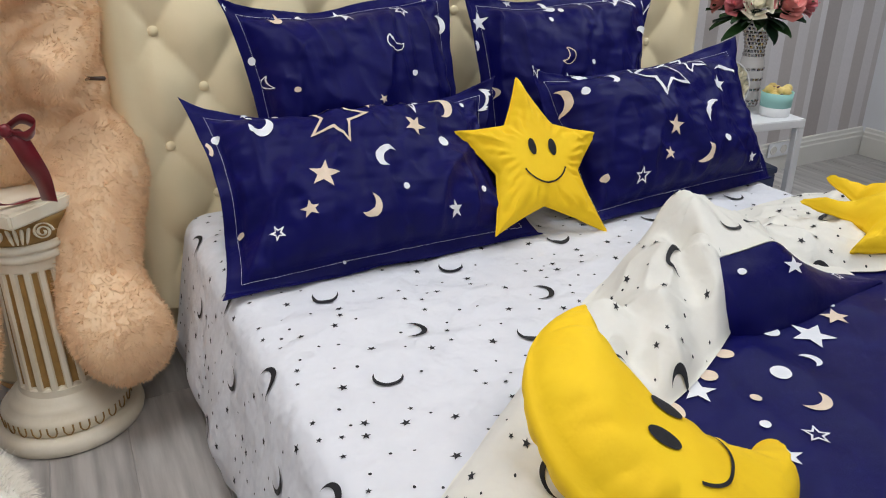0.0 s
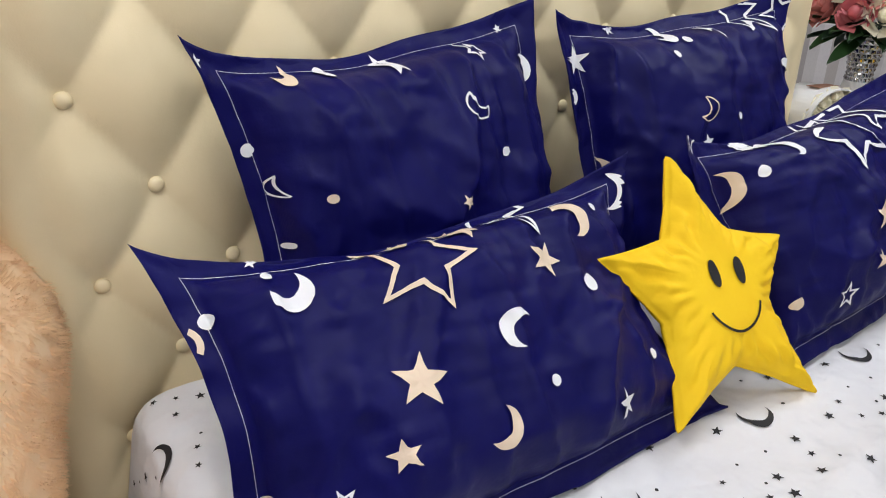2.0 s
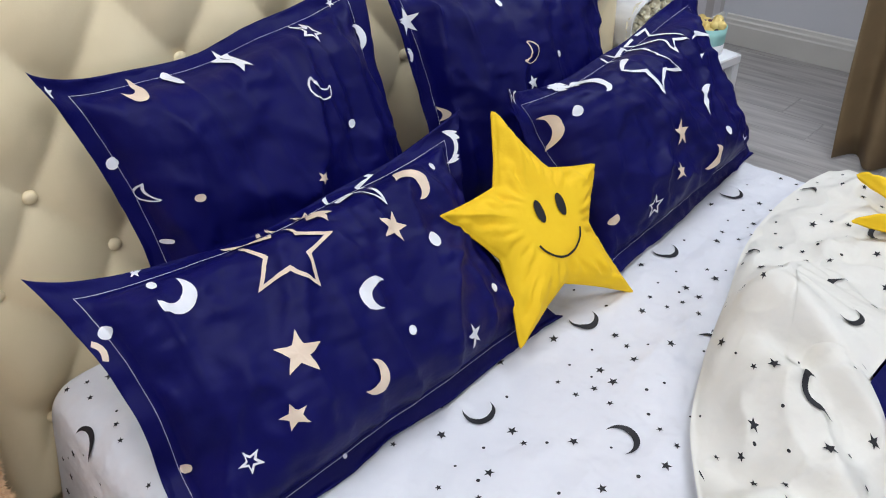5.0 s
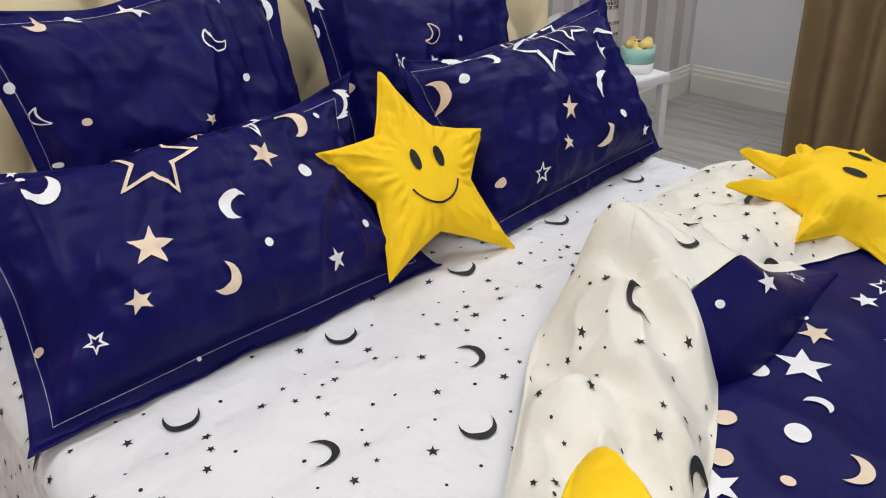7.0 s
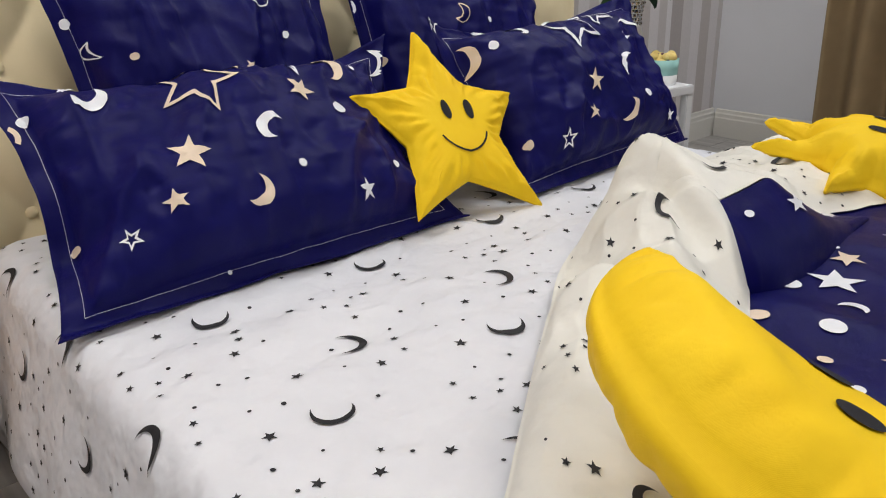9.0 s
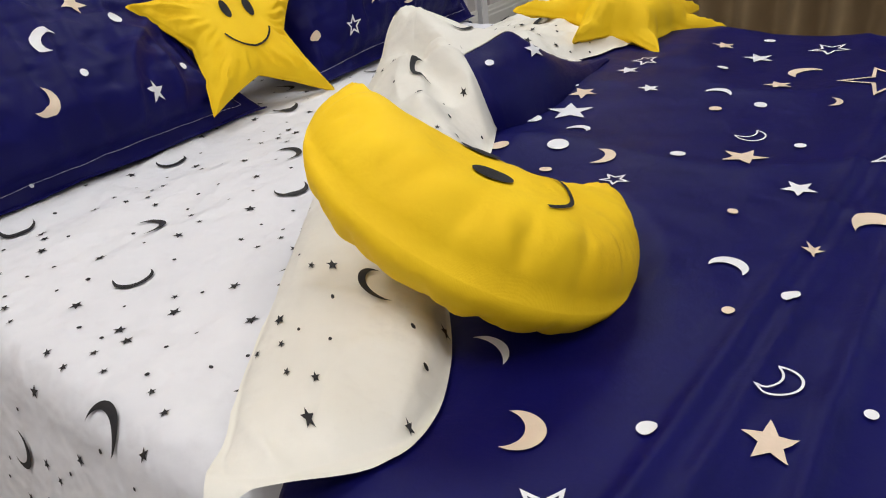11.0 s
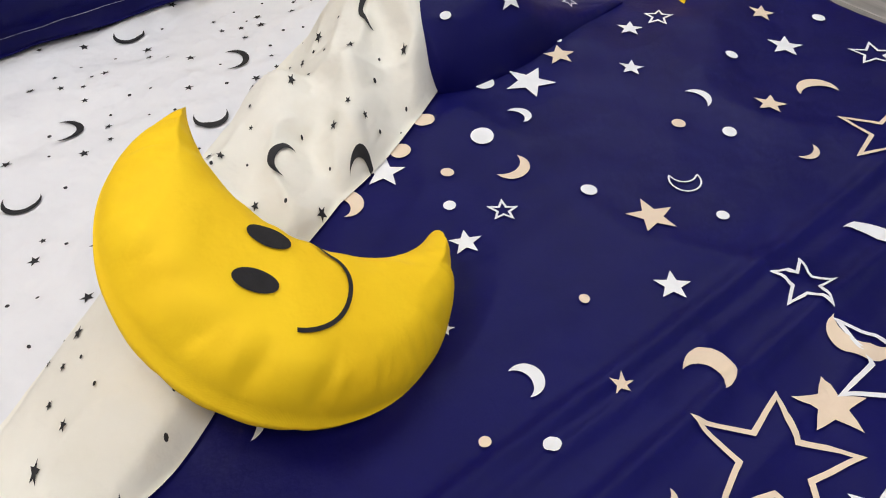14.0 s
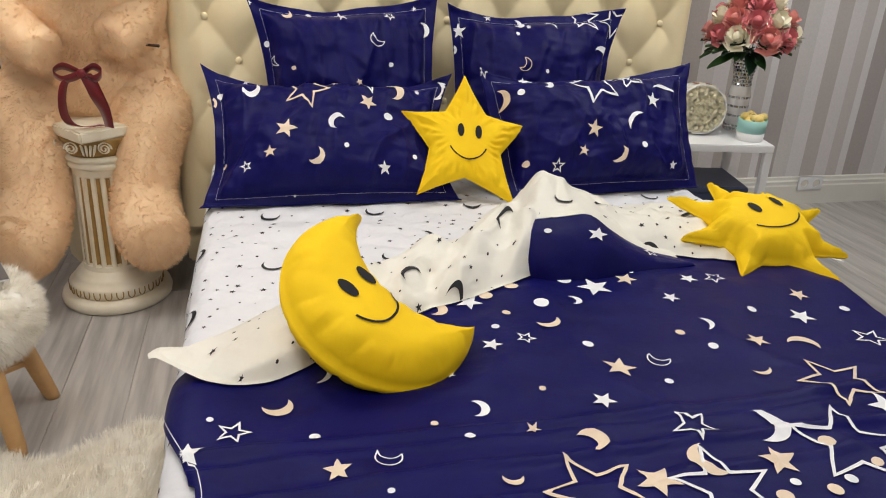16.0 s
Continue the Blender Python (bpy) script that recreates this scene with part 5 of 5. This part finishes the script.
def crescent(cloth, x1, y1, x2, y2, xm, ym, ink, fat=0.50):
    a, b = crescent_arcs(x1, y1, x2, y2, xm, ym, fat)
    flat, w = [], 4
    for p, q in zip(a, b):
        flat += [(p[0] + (q[0] - p[0]) * k / 3, p[1] + (q[1] - p[1]) * k / 3) for k in range(w)]
    faces = [(k * w + r, (k + 1) * w + r, (k + 1) * w + r + 1, k * w + r + 1) for k in range(len(a) - 1) for r in range(3)]
    return lay(cloth, "printed_crescent", flat, faces, ink)


def crescent_line(cloth, x1, y1, x2, y2, xm, ym, ink):
    a, b = crescent_arcs(x1, y1, x2, y2, xm, ym, 0.42, 30)
    loop = a + b[::-1][1:-1]
    n = len(loop)
    inner = []
    cx, cy = sum(p[0] for p in loop) / n, sum(p[1] for p in loop) / n
    size = math.hypot(x2 - x1, y2 - y1)
    t = 0.07 * size
    for k in range(n):
        p, q = np.array(loop[k - 1]), np.array(loop[(k + 1) % n])
        d = (q - p) / (np.linalg.norm(q - p) + 1e-9)
        m = np.array(loop[k])
        out = np.array((d[1], -d[0]))
        inner.append(tuple(m + out * t * 0.5))
        loop[k] = tuple(m - out * t * 0.5) if k else loop[k]
    faces = [(k, (k + 1) % n, n + (k + 1) % n, n + k) for k in range(n)]
    return lay(cloth, "printed_crescent_outline", loop + inner, faces, ink)


PILLOW_FL = Cloth(pillow_fl, [case_fl])
PILLOW_FR = Cloth(pillow_fr, [case_fr])
PILLOW_BL = Cloth(pillow_bl, [case_bl])
PILLOW_BR = Cloth(pillow_br, [case_br])
DUVET = Cloth(duvet, [duvet_cover])
CORNER = Cloth(duvet, [flap_body], (0, 0.75, -0.66), 1.5)

star(PILLOW_FL, -0.139, 0.222, 0.035, 71, TAN)
star(PILLOW_FL, -0.186, 0.148, 0.020, 88, TAN)
star_line(PILLOW_FL, -0.258, 0.121, 0.019, -108, WHITE_INK)
crescent(PILLOW_FL, 0.036, 0.254, 0.011, 0.217, -0.013, 0.251, WHITE_INK)
crescent(PILLOW_FL, -0.048, 0.160, -0.075, 0.123, -0.032, 0.120, TAN)
dot(PILLOW_FL, 0.038, 0.165, 0.008, WHITE_INK)
star(PILLOW_FL, 0.150, 0.101, 0.021, 95, WHITE_INK)
dot(PILLOW_FL, 0.172, 0.272, 0.014, WHITE_INK)
star(PILLOW_FL, 0.112, 0.322, 0.029, 56, TAN)
crescent(PILLOW_FL, 0.175, 0.388, 0.191, 0.343, 0.237, 0.366, TAN)
dot(PILLOW_FL, 0.278, 0.388, 0.007, WHITE_INK)
star_line(PILLOW_FL, -0.074, 0.364, 0.075, -6, TAN)
star(PILLOW_FL, 0.012, 0.395, 0.021, 47, TAN)
star_line(PILLOW_FL, 0.115, 0.430, 0.072, -150, WHITE_INK)
crescent(PILLOW_FL, -0.225, 0.398, -0.266, 0.381, -0.218, 0.354, WHITE_INK)
dot(PILLOW_FL, -0.336, 0.375, 0.010, WHITE_INK)
dot(PILLOW_FL, -0.259, 0.403, 0.006, WHITE_INK)
star(PILLOW_FL, -0.260, 0.437, 0.010, 67, WHITE_INK)
dot(PILLOW_FL, -0.372, 0.352, 0.026, TAN)
star(PILLOW_FL, 0.337, 0.464, 0.009, 81, WHITE_INK)
crescent(PILLOW_FL, 0.357, 0.445, 0.338, 0.386, 0.393, 0.422, WHITE_INK)
dot(PILLOW_FL, 0.249, 0.146, 0.008, WHITE_INK)
dot(PILLOW_FL, -0.324, 0.151, 0.007, TAN)
dot(PILLOW_FL, -0.120, 0.041, 0.004, WHITE_INK)
star(PILLOW_FR, -0.064, 0.213, 0.029, 76, TAN)
star(PILLOW_FR, -0.109, 0.144, 0.019, 72, TAN)
star_line(PILLOW_FR, -0.190, 0.110, 0.023, 82, WHITE_INK)
crescent(PILLOW_FR, 0.125, 0.259, 0.064, 0.202, 0.057, 0.236, WHITE_INK)
crescent(PILLOW_FR, 0.021, 0.146, -0.009, 0.109, 0.034, 0.116, TAN)
dot(PILLOW_FR, 0.104, 0.149, 0.010, WHITE_INK)
star(PILLOW_FR, 0.225, 0.089, 0.015, 89, WHITE_INK)
star(PILLOW_FR, 0.192, 0.318, 0.029, 77, WHITE_INK)
crescent(PILLOW_FR, 0.203, 0.362, 0.286, 0.340, 0.296, 0.363, WHITE_INK)
star_line(PILLOW_FR, -0.018, 0.379, 0.088, -41, WHITE_INK)
crescent(PILLOW_FR, -0.334, 0.389, -0.336, 0.322, -0.303, 0.341, TAN)
dot(PILLOW_FR, -0.272, 0.364, 0.011, WHITE_INK)
crescent(PILLOW_FR, -0.205, 0.401, -0.198, 0.370, -0.156, 0.377, WHITE_INK)
star(PILLOW_FR, -0.219, 0.430, 0.045, 21, WHITE_INK)
star_line(PILLOW_FR, 0.121, 0.410, 0.062, 25, WHITE_INK)
dot(PILLOW_FR, -0.282, 0.130, 0.010, TAN)
crescent(PILLOW_FR, -0.386, 0.484, -0.392, 0.427, -0.386, 0.436, WHITE_INK)
star_line(PILLOW_FR, -0.376, 0.464, 0.030, 135, WHITE_INK)
star(PILLOW_BL, -0.304, 0.558, 0.011, 80, WHITE_INK)
crescent(PILLOW_BL, -0.173, 0.538, -0.200, 0.522, -0.169, 0.508, TAN)
dot(PILLOW_BL, -0.109, 0.517, 0.010, WHITE_INK)
star(PILLOW_BL, -0.003, 0.513, 0.021, 24, WHITE_INK)
star_line(PILLOW_BL, 0.161, 0.514, 0.020, 46, WHITE_INK)
crescent_line(PILLOW_BL, 0.092, 0.451, 0.127, 0.425, 0.094, 0.410, WHITE_INK)
dot(PILLOW_BL, 0.145, 0.347, 0.008, WHITE_INK)
crescent(PILLOW_BL, 0.271, 0.496, 0.280, 0.447, 0.308, 0.476, WHITE_INK)
dot(PILLOW_BL, -0.251, 0.428, 0.010, WHITE_INK)
crescent_line(PILLOW_BL, -0.230, 0.386, -0.218, 0.354, -0.235, 0.360, WHITE_INK)
dot(PILLOW_BL, -0.176, 0.342, 0.007, TAN)
dot(PILLOW_BL, -0.226, 0.281, 0.005, WHITE_INK)
star(PILLOW_BL, 0.028, 0.290, 0.012, 110, TAN)
star(PILLOW_BL, 0.262, 0.547, 0.010, 102, WHITE_INK)
star(PILLOW_BR, -0.296, 0.470, 0.029, 94, WHITE_INK)
star(PILLOW_BR, -0.186, 0.521, 0.015, 94, WHITE_INK)
crescent(PILLOW_BR, -0.089, 0.512, -0.098, 0.489, -0.056, 0.510, WHITE_INK)
dot(PILLOW_BR, -0.055, 0.480, 0.006, WHITE_INK)
dot(PILLOW_BR, -0.097, 0.455, 0.007, WHITE_INK)
crescent(PILLOW_BR, 0.005, 0.488, 0.045, 0.473, 0.065, 0.489, WHITE_INK)
crescent(PILLOW_BR, -0.337, 0.419, -0.324, 0.385, -0.300, 0.398, WHITE_INK)
crescent_line(PILLOW_BR, -0.086, 0.370, -0.106, 0.334, -0.064, 0.343, TAN)
dot(PILLOW_BR, -0.010, 0.323, 0.007, WHITE_INK)
star_line(PILLOW_BR, 0.163, 0.526, 0.063, 12, WHITE_INK)
crescent(PILLOW_BR, -0.281, 0.287, -0.279, 0.252, -0.270, 0.272, TAN)
crescent(PILLOW_BR, 0.176, 0.401, 0.214, 0.356, 0.230, 0.404, WHITE_INK)
star(PILLOW_BR, -0.096, 0.284, 0.017, 96, WHITE_INK)
star_line(PILLOW_BR, 0.278, 0.509, 0.061, 35, WHITE_INK)
star(DUVET, -0.188, -1.240, 0.033, 50, WHITE_INK)
dot(DUVET, -0.142, -1.218, 0.016, TAN)
dot(DUVET, -0.069, -1.181, 0.017, TAN)
dot(DUVET, -0.023, -1.267, 0.018, WHITE_INK)
dot(DUVET, 0.082, -1.147, 0.001, WHITE_INK)
dot(DUVET, 0.105, -1.149, 0.001, WHITE_INK)
star(DUVET, 0.138, -1.200, 0.045, 99, WHITE_INK)
star(DUVET, 0.229, -1.178, 0.029, 56, TAN)
star(DUVET, 0.207, -1.141, 0.008, 48, WHITE_INK)
crescent(DUVET, 0.052, -1.240, 0.050, -1.279, 0.079, -1.269, WHITE_INK)
crescent(DUVET, -0.011, -1.333, -0.062, -1.345, -0.018, -1.371, TAN)
crescent(DUVET, -0.294, -1.245, -0.286, -1.284, -0.246, -1.244, TAN)
star_line(DUVET, -0.107, -1.410, 0.024, 55, WHITE_INK)
dot(DUVET, 0.014, -1.456, 0.012, WHITE_INK)
dot(DUVET, -0.159, -1.357, 0.009, WHITE_INK)
dot(DUVET, -0.117, -1.299, 0.010, TAN)
star(DUVET, -0.186, -1.425, 0.024, 58, WHITE_INK)
star(DUVET, 0.045, -1.546, 0.037, 67, TAN)
crescent_line(DUVET, 0.132, -1.503, 0.166, -1.526, 0.123, -1.538, WHITE_INK)
dot(DUVET, 0.123, -1.605, 0.009, WHITE_INK)
star(DUVET, -0.032, -1.646, 0.025, 48, WHITE_INK)
crescent(DUVET, -0.281, -1.615, -0.284, -1.655, -0.252, -1.651, WHITE_INK)
star(DUVET, -0.191, -1.706, 0.015, 52, TAN)
dot(DUVET, -0.134, -1.592, 0.007, TAN)
dot(DUVET, -0.359, -1.666, 0.007, TAN)
dot(DUVET, -0.307, -1.714, 0.010, WHITE_INK)
star_line(DUVET, 0.094, -1.750, 0.045, 43, WHITE_INK)
crescent(DUVET, -0.123, -1.736, -0.110, -1.783, -0.072, -1.749, TAN)
star_line(DUVET, -0.140, -1.871, 0.093, 34, TAN)
star(DUVET, -0.037, -1.870, 0.041, 46, TAN)
star(DUVET, -0.297, -1.521, 0.012, -36, WHITE_INK)
star_line(DUVET, 0.070, -1.898, 0.097, 17, WHITE_INK)
crescent(DUVET, 0.077, -1.799, 0.096, -1.866, 0.038, -1.841, TAN)
crescent(DUVET, 0.225, -1.723, 0.198, -1.802, 0.260, -1.799, WHITE_INK)
star_line(DUVET, 0.349, -1.840, 0.111, 1, WHITE_INK)
star(DUVET, 0.195, -1.855, 0.035, 15, TAN)
dot(DUVET, 0.289, -1.914, 0.011, WHITE_INK)
dot(DUVET, 0.243, -1.934, 0.013, TAN)
dot(DUVET, 0.190, -1.906, 0.009, WHITE_INK)
dot(DUVET, 0.152, -1.933, 0.014, TAN)
dot(DUVET, 0.309, -1.826, 0.015, TAN)
dot(DUVET, 0.359, -1.889, 0.010, TAN)
star(DUVET, 0.498, -1.750, 0.038, 24, WHITE_INK)
star_line(DUVET, 0.458, -1.664, 0.088, 173, TAN)
star(DUVET, -0.109, -1.974, 0.038, 27, WHITE_INK)
dot(DUVET, -0.060, -1.998, 0.012, WHITE_INK)
star_line(DUVET, -0.213, -2.036, 0.075, 60, WHITE_INK)
crescent(DUVET, -0.248, -1.822, -0.282, -1.818, -0.259, -1.844, TAN)
crescent(DUVET, -0.355, -1.930, -0.387, -1.997, -0.331, -2.004, WHITE_INK)
star_line(DUVET, -0.496, -1.952, 0.046, 48, WHITE_INK)
star(DUVET, -0.407, -2.058, 0.034, 9, TAN)
dot(DUVET, -0.300, -2.042, 0.017, TAN)
crescent_line(DUVET, -0.468, -1.728, -0.430, -1.738, -0.461, -1.764, WHITE_INK)
star(DUVET, -0.536, -1.763, 0.025, 16, TAN)
dot(DUVET, -0.460, -1.823, 0.006, WHITE_INK)
dot(DUVET, -0.566, -1.669, 0.010, WHITE_INK)
crescent(DUVET, -0.606, -1.550, -0.653, -1.569, -0.603, -1.591, TAN)
star_line(DUVET, -0.699, -1.644, 0.032, -2, WHITE_INK)
dot(DUVET, -0.738, -1.610, 0.006, WHITE_INK)
star(DUVET, -0.595, -1.850, 0.028, 53, WHITE_INK)
crescent(DUVET, -0.531, -1.456, -0.553, -1.508, -0.516, -1.475, WHITE_INK)
crescent(DUVET, 0.311, -1.384, 0.308, -1.434, 0.333, -1.426, WHITE_INK)
star(DUVET, 0.391, -1.492, 0.028, 33, TAN)
dot(DUVET, 0.241, -1.431, 0.011, TAN)
dot(DUVET, 0.285, -1.494, 0.011, WHITE_INK)
star(DUVET, 0.297, -1.282, 0.023, 41, WHITE_INK)
star(DUVET, 0.569, -1.400, 0.033, 37, WHITE_INK)
star(DUVET, 0.391, -1.194, 0.025, 41, WHITE_INK)
crescent(DUVET, 0.457, -1.506, 0.514, -1.539, 0.525, -1.498, TAN)
star_line(DUVET, 0.660, -1.515, 0.043, 42, WHITE_INK)
crescent(DUVET, 0.352, -1.593, 0.313, -1.596, 0.327, -1.616, TAN)
dot(DUVET, 0.698, -1.383, 0.012, WHITE_INK)
star_line(DUVET, 0.459, -1.202, 0.029, 38, WHITE_INK)
star(DUVET, 0.625, -1.308, 0.026, 35, TAN)
dot(DUVET, 0.459, -1.365, 0.011, WHITE_INK)
dot(DUVET, 0.074, -1.157, 0.018, WHITE_INK)
star(DUVET, -0.770, -1.690, 0.030, 89, WHITE_INK)
dot(DUVET, 0.196, -2.013, 0.017, TAN)
dot(DUVET, 0.258, -1.146, 0.006, WHITE_INK)
star(CORNER, 0.172, -0.396, 0.030, 70, WHITE_INK)
dot(CORNER, 0.045, -0.372, 0.010, WHITE_INK)
star_line(CORNER, 0.335, -0.455, 0.024, 20, WHITE_INK)


# ---- stitched faces on the cushions ----
STAR_FACE = Cloth(star_cushion, [star_body])
SUN_FACE = Cloth(sun_cushion, [sun_body])
MOON_FACE = Cloth(moon_cushion, [moon_body])


def eye(cloth, x, y, rx, ry, turn):
    c, s = math.cos(radians(turn)), math.sin(radians(turn))
    rim = []
    for k in range(28):
        a = 2 * math.pi * k / 28
        u, v = rx * math.cos(a), ry * math.sin(a)
        rim.append((x + u * c - v * s, y + u * s + v * c))
    return lay(cloth, "eye", *rounds(rim, 4), FELT, 0.0022, "black embroidered oval eye")


def mouth(cloth, p, q, sag, wide=0.0042):
    line = bow(p, q, sag, 36)
    flat, faces = [], []
    for k, m in enumerate(line):
        a, b = np.array(line[max(0, k - 1)]), np.array(line[min(len(line) - 1, k + 1)])
        d = (b - a) / np.linalg.norm(b - a)
        w = np.array((-d[1], d[0])) * wide / 2
        flat += [tuple(np.array(m) - w), tuple(np.array(m)), tuple(np.array(m) + w)]
    for k in range(len(line) - 1):
        for r in range(2):
            o = 3 * k + r
            faces.append((o, o + 3, o + 4, o + 1))
    return lay(cloth, "mouth", flat, faces, FELT, 0.0022, "black stitched smile")


eye(STAR_FACE, -0.023, 0.024, 0.0105, 0.0225, 2)
eye(STAR_FACE, 0.034, 0.023, 0.0105, 0.0225, 2)
mouth(STAR_FACE, (-0.055, -0.034), (0.060, -0.030), -0.038)
eye(SUN_FACE, -0.038, 0.010, 0.0125, 0.024, 14)
eye(SUN_FACE, 0.040, 0.033, 0.0125, 0.024, 14)
mouth(SUN_FACE, (-0.066, -0.054), (0.084, -0.014), -0.036)
eye(MOON_FACE, 0.036, 0.224, 0.024, 0.0135, 8)
eye(MOON_FACE, 0.038, 0.168, 0.024, 0.0135, 4)
mouth(MOON_FACE, (-0.016, 0.260), (-0.014, 0.146), -0.044, 0.005)


# ---- the sheet's small black pattern, repeated as on the cloth ----
CELL_X, CELL_Y, ORIGIN_X, ORIGIN_Y = 0.3085, 0.345, -0.621, -0.588
BIG = [(0.283, 0.221), (0.212, 0.217), (0.007, 0.095), (0.051, 0.182), (0.101, 0.276), (0.223, 0.252), (0.111, 0.049), (0.006, 0.273), (0.225, 0.015)]
SMALL = [(0.147, 0.288), (0.177, 0.232), (0.157, 0.058), (0.164, 0.190), (0.305, 0.251), (0.168, 0.096), (0.144, 0.247)]
DOTS = [(0.257, 0.295), (0.06, 0.332), (0.197, 0.301), (0.23, 0.161), (0.265, 0.148), (0.183, 0.127), (0.231, 0.076), (0.269, 0.059), (0.065, 0.069), (0.02, 0.211), (0.200, 0.254), (0.084, 0.132)]


class SheetRun:
    """Lays prints along the run of the sheet, over its edges too."""

    def __init__(self, owner):
        self.owner, self.strict = owner, False

    def at(self, s, y, lift):
        if abs(s) > SHEET_RUN - 0.01 or not (BED_FOOT < y < -0.0):
            return None
        p = Vector(sheet_point(s, y))
        e = 0.004
        dx = Vector(sheet_point(s + e, y)) - Vector(sheet_point(s - e, y))
        dy = Vector(sheet_point(s, y + e)) - Vector(sheet_point(s, y - e))
        return p + dx.cross(dy).normalized() * lift


def small_stars(cloth, shapes, name):
    """Many small prints in one mesh: too many to pick apart."""
    verts, faces = [], []
    for flat, fs in shapes:
        places = [cloth.at(x, y, 0.0013) for x, y in flat]
        if any(p is None for p in places):
            continue
        if max((places[0] - p).length for p in places) > 0.02:
            continue
        o = len(verts)
        verts += places
        faces += [tuple(k + o for k in f) for f in fs]
    ob = mesh_object(name, verts, faces, INK_BLACK, cloth.owner, "small black printed stars and dots")
    tagged(ob, kind="stuff")


def sheet_pattern(cloth, i0, i1, j0, j1, seen, mirror=1, shift=(0, 0)):
    rnd = random.Random(5)
    shapes = []
    for i in range(i0, i1):
        for j in range(j0, j1):
            ox, oy = ORIGIN_X + i * CELL_X + shift[0], ORIGIN_Y + j * CELL_Y + shift[1]

            def put(px, py):
                return (ox + mirror * px, oy + py + 0.035 * (ox + 0.62))

            for group, r in ((BIG, 0.0098), (SMALL, 0.0066)):
                for px, py in group:
                    x, y = put(px, py)
                    if seen(x, y):
                        corner = star_corners(x, y, r * rnd.uniform(0.85, 1.12), rnd.uniform(0, 72), 0.42, 1)
                        shapes.append(rounds(corner, 1))
            for px, py in DOTS:
                x, y = put(px, py)
                if seen(x, y):
                    r = rnd.uniform(0.0024, 0.0036)
                    shapes.append(rounds([(x + r * math.cos(k), y + r * math.sin(k)) for k in np.linspace(0, 2 * math.pi, 9)[:-1]], 1))
            for tips in (((-0.020, 0.018), (0.027, -0.002), (-0.008, -0.031)), ((0.107, 0.159), (0.086, 0.108), (0.138, 0.125))):
                pts = [put(*p) for p in tips]
                if seen(*pts[0]) and seen(*pts[2]):
                    crescent(cloth, *pts[0], *pts[1], *pts[2], INK_BLACK, 0.72)
    small_stars(cloth, shapes, "small_star_print")


sheet_pattern(SheetRun(bed_sheet), -2, 7, -5, 3, lambda s, y: abs(s) > 0.80 or y > duvet_top(s) - 0.02)


class FoldRun:
    """Lays prints over the folded lining by the run of its cloth."""

    def __init__(self, owner):
        self.owner, self.strict = owner, False
        self.grid = np.array([[fold_point(i / 119, j / 49, 0.0) for j in range(50)] for i in range(120)])
        self.mesh = np.array([[fold_point(i / (FOLD_U - 1), j / (FOLD_V - 1)) for j in range(FOLD_V)] for i in range(FOLD_U)])
        step = np.linalg.norm(np.diff(self.grid, axis=1), axis=2)
        self.across = np.concatenate([np.zeros((120, 1)), np.cumsum(step, axis=1)], axis=1)
        mid = self.grid[:, 24]
        self.along = np.concatenate([[0], np.cumsum(np.linalg.norm(np.diff(mid[:, :2], axis=0), axis=1))])

    def place(self, a, b):
        t = float(np.interp(a, self.along, np.linspace(0, 1, 120)))
        i = min(118, int(t * 119))
        w = t * 119 - i
        run = self.across[i] * (1 - w) + self.across[i + 1] * w
        q = float(np.interp(b, run, np.linspace(0, 1, 50)))
        u, v = t * (FOLD_U - 1), q * (FOLD_V - 1)
        i, j = min(FOLD_U - 2, int(u)), min(FOLD_V - 2, int(v))
        u, v = u - i, v - j
        m = self.mesh
        p = (m[i, j] * (1 - v) + m[i, j + 1] * v) * (1 - u) + (m[i + 1, j] * (1 - v) + m[i + 1, j + 1] * v) * u
        return Vector(p), b < run[-1]

    def at(self, a, b, lift):
        if not 0.05 < a < self.along[-1] - 0.05 or b < 0.01:
            return None
        p, inside = self.place(a, b)
        if not inside:
            return None
        da = self.place(a + 0.012, b)[0] - self.place(a - 0.012, b)[0]
        db = self.place(a, b + 0.012)[0] - self.place(a, b - 0.008)[0]
        n = da.cross(db).normalized()
        return p + (n if n.z > 0 else -n) * (lift + 0.0006)


LINING = FoldRun(duvet)
sheet_pattern(LINING, 1, 10, 1, 5, lambda a, b: True, 1, (0.02, 0.06))
FACE = Cloth(duvet, [face_body], (0, 0.6, -0.8), 1.5)
crescent(FACE, 0.105, -0.455, 0.150, -0.470, 0.125, -0.500, INK_BLACK, 0.7)
star(FACE, 0.245, -0.52, 0.010, 20, INK_BLACK)
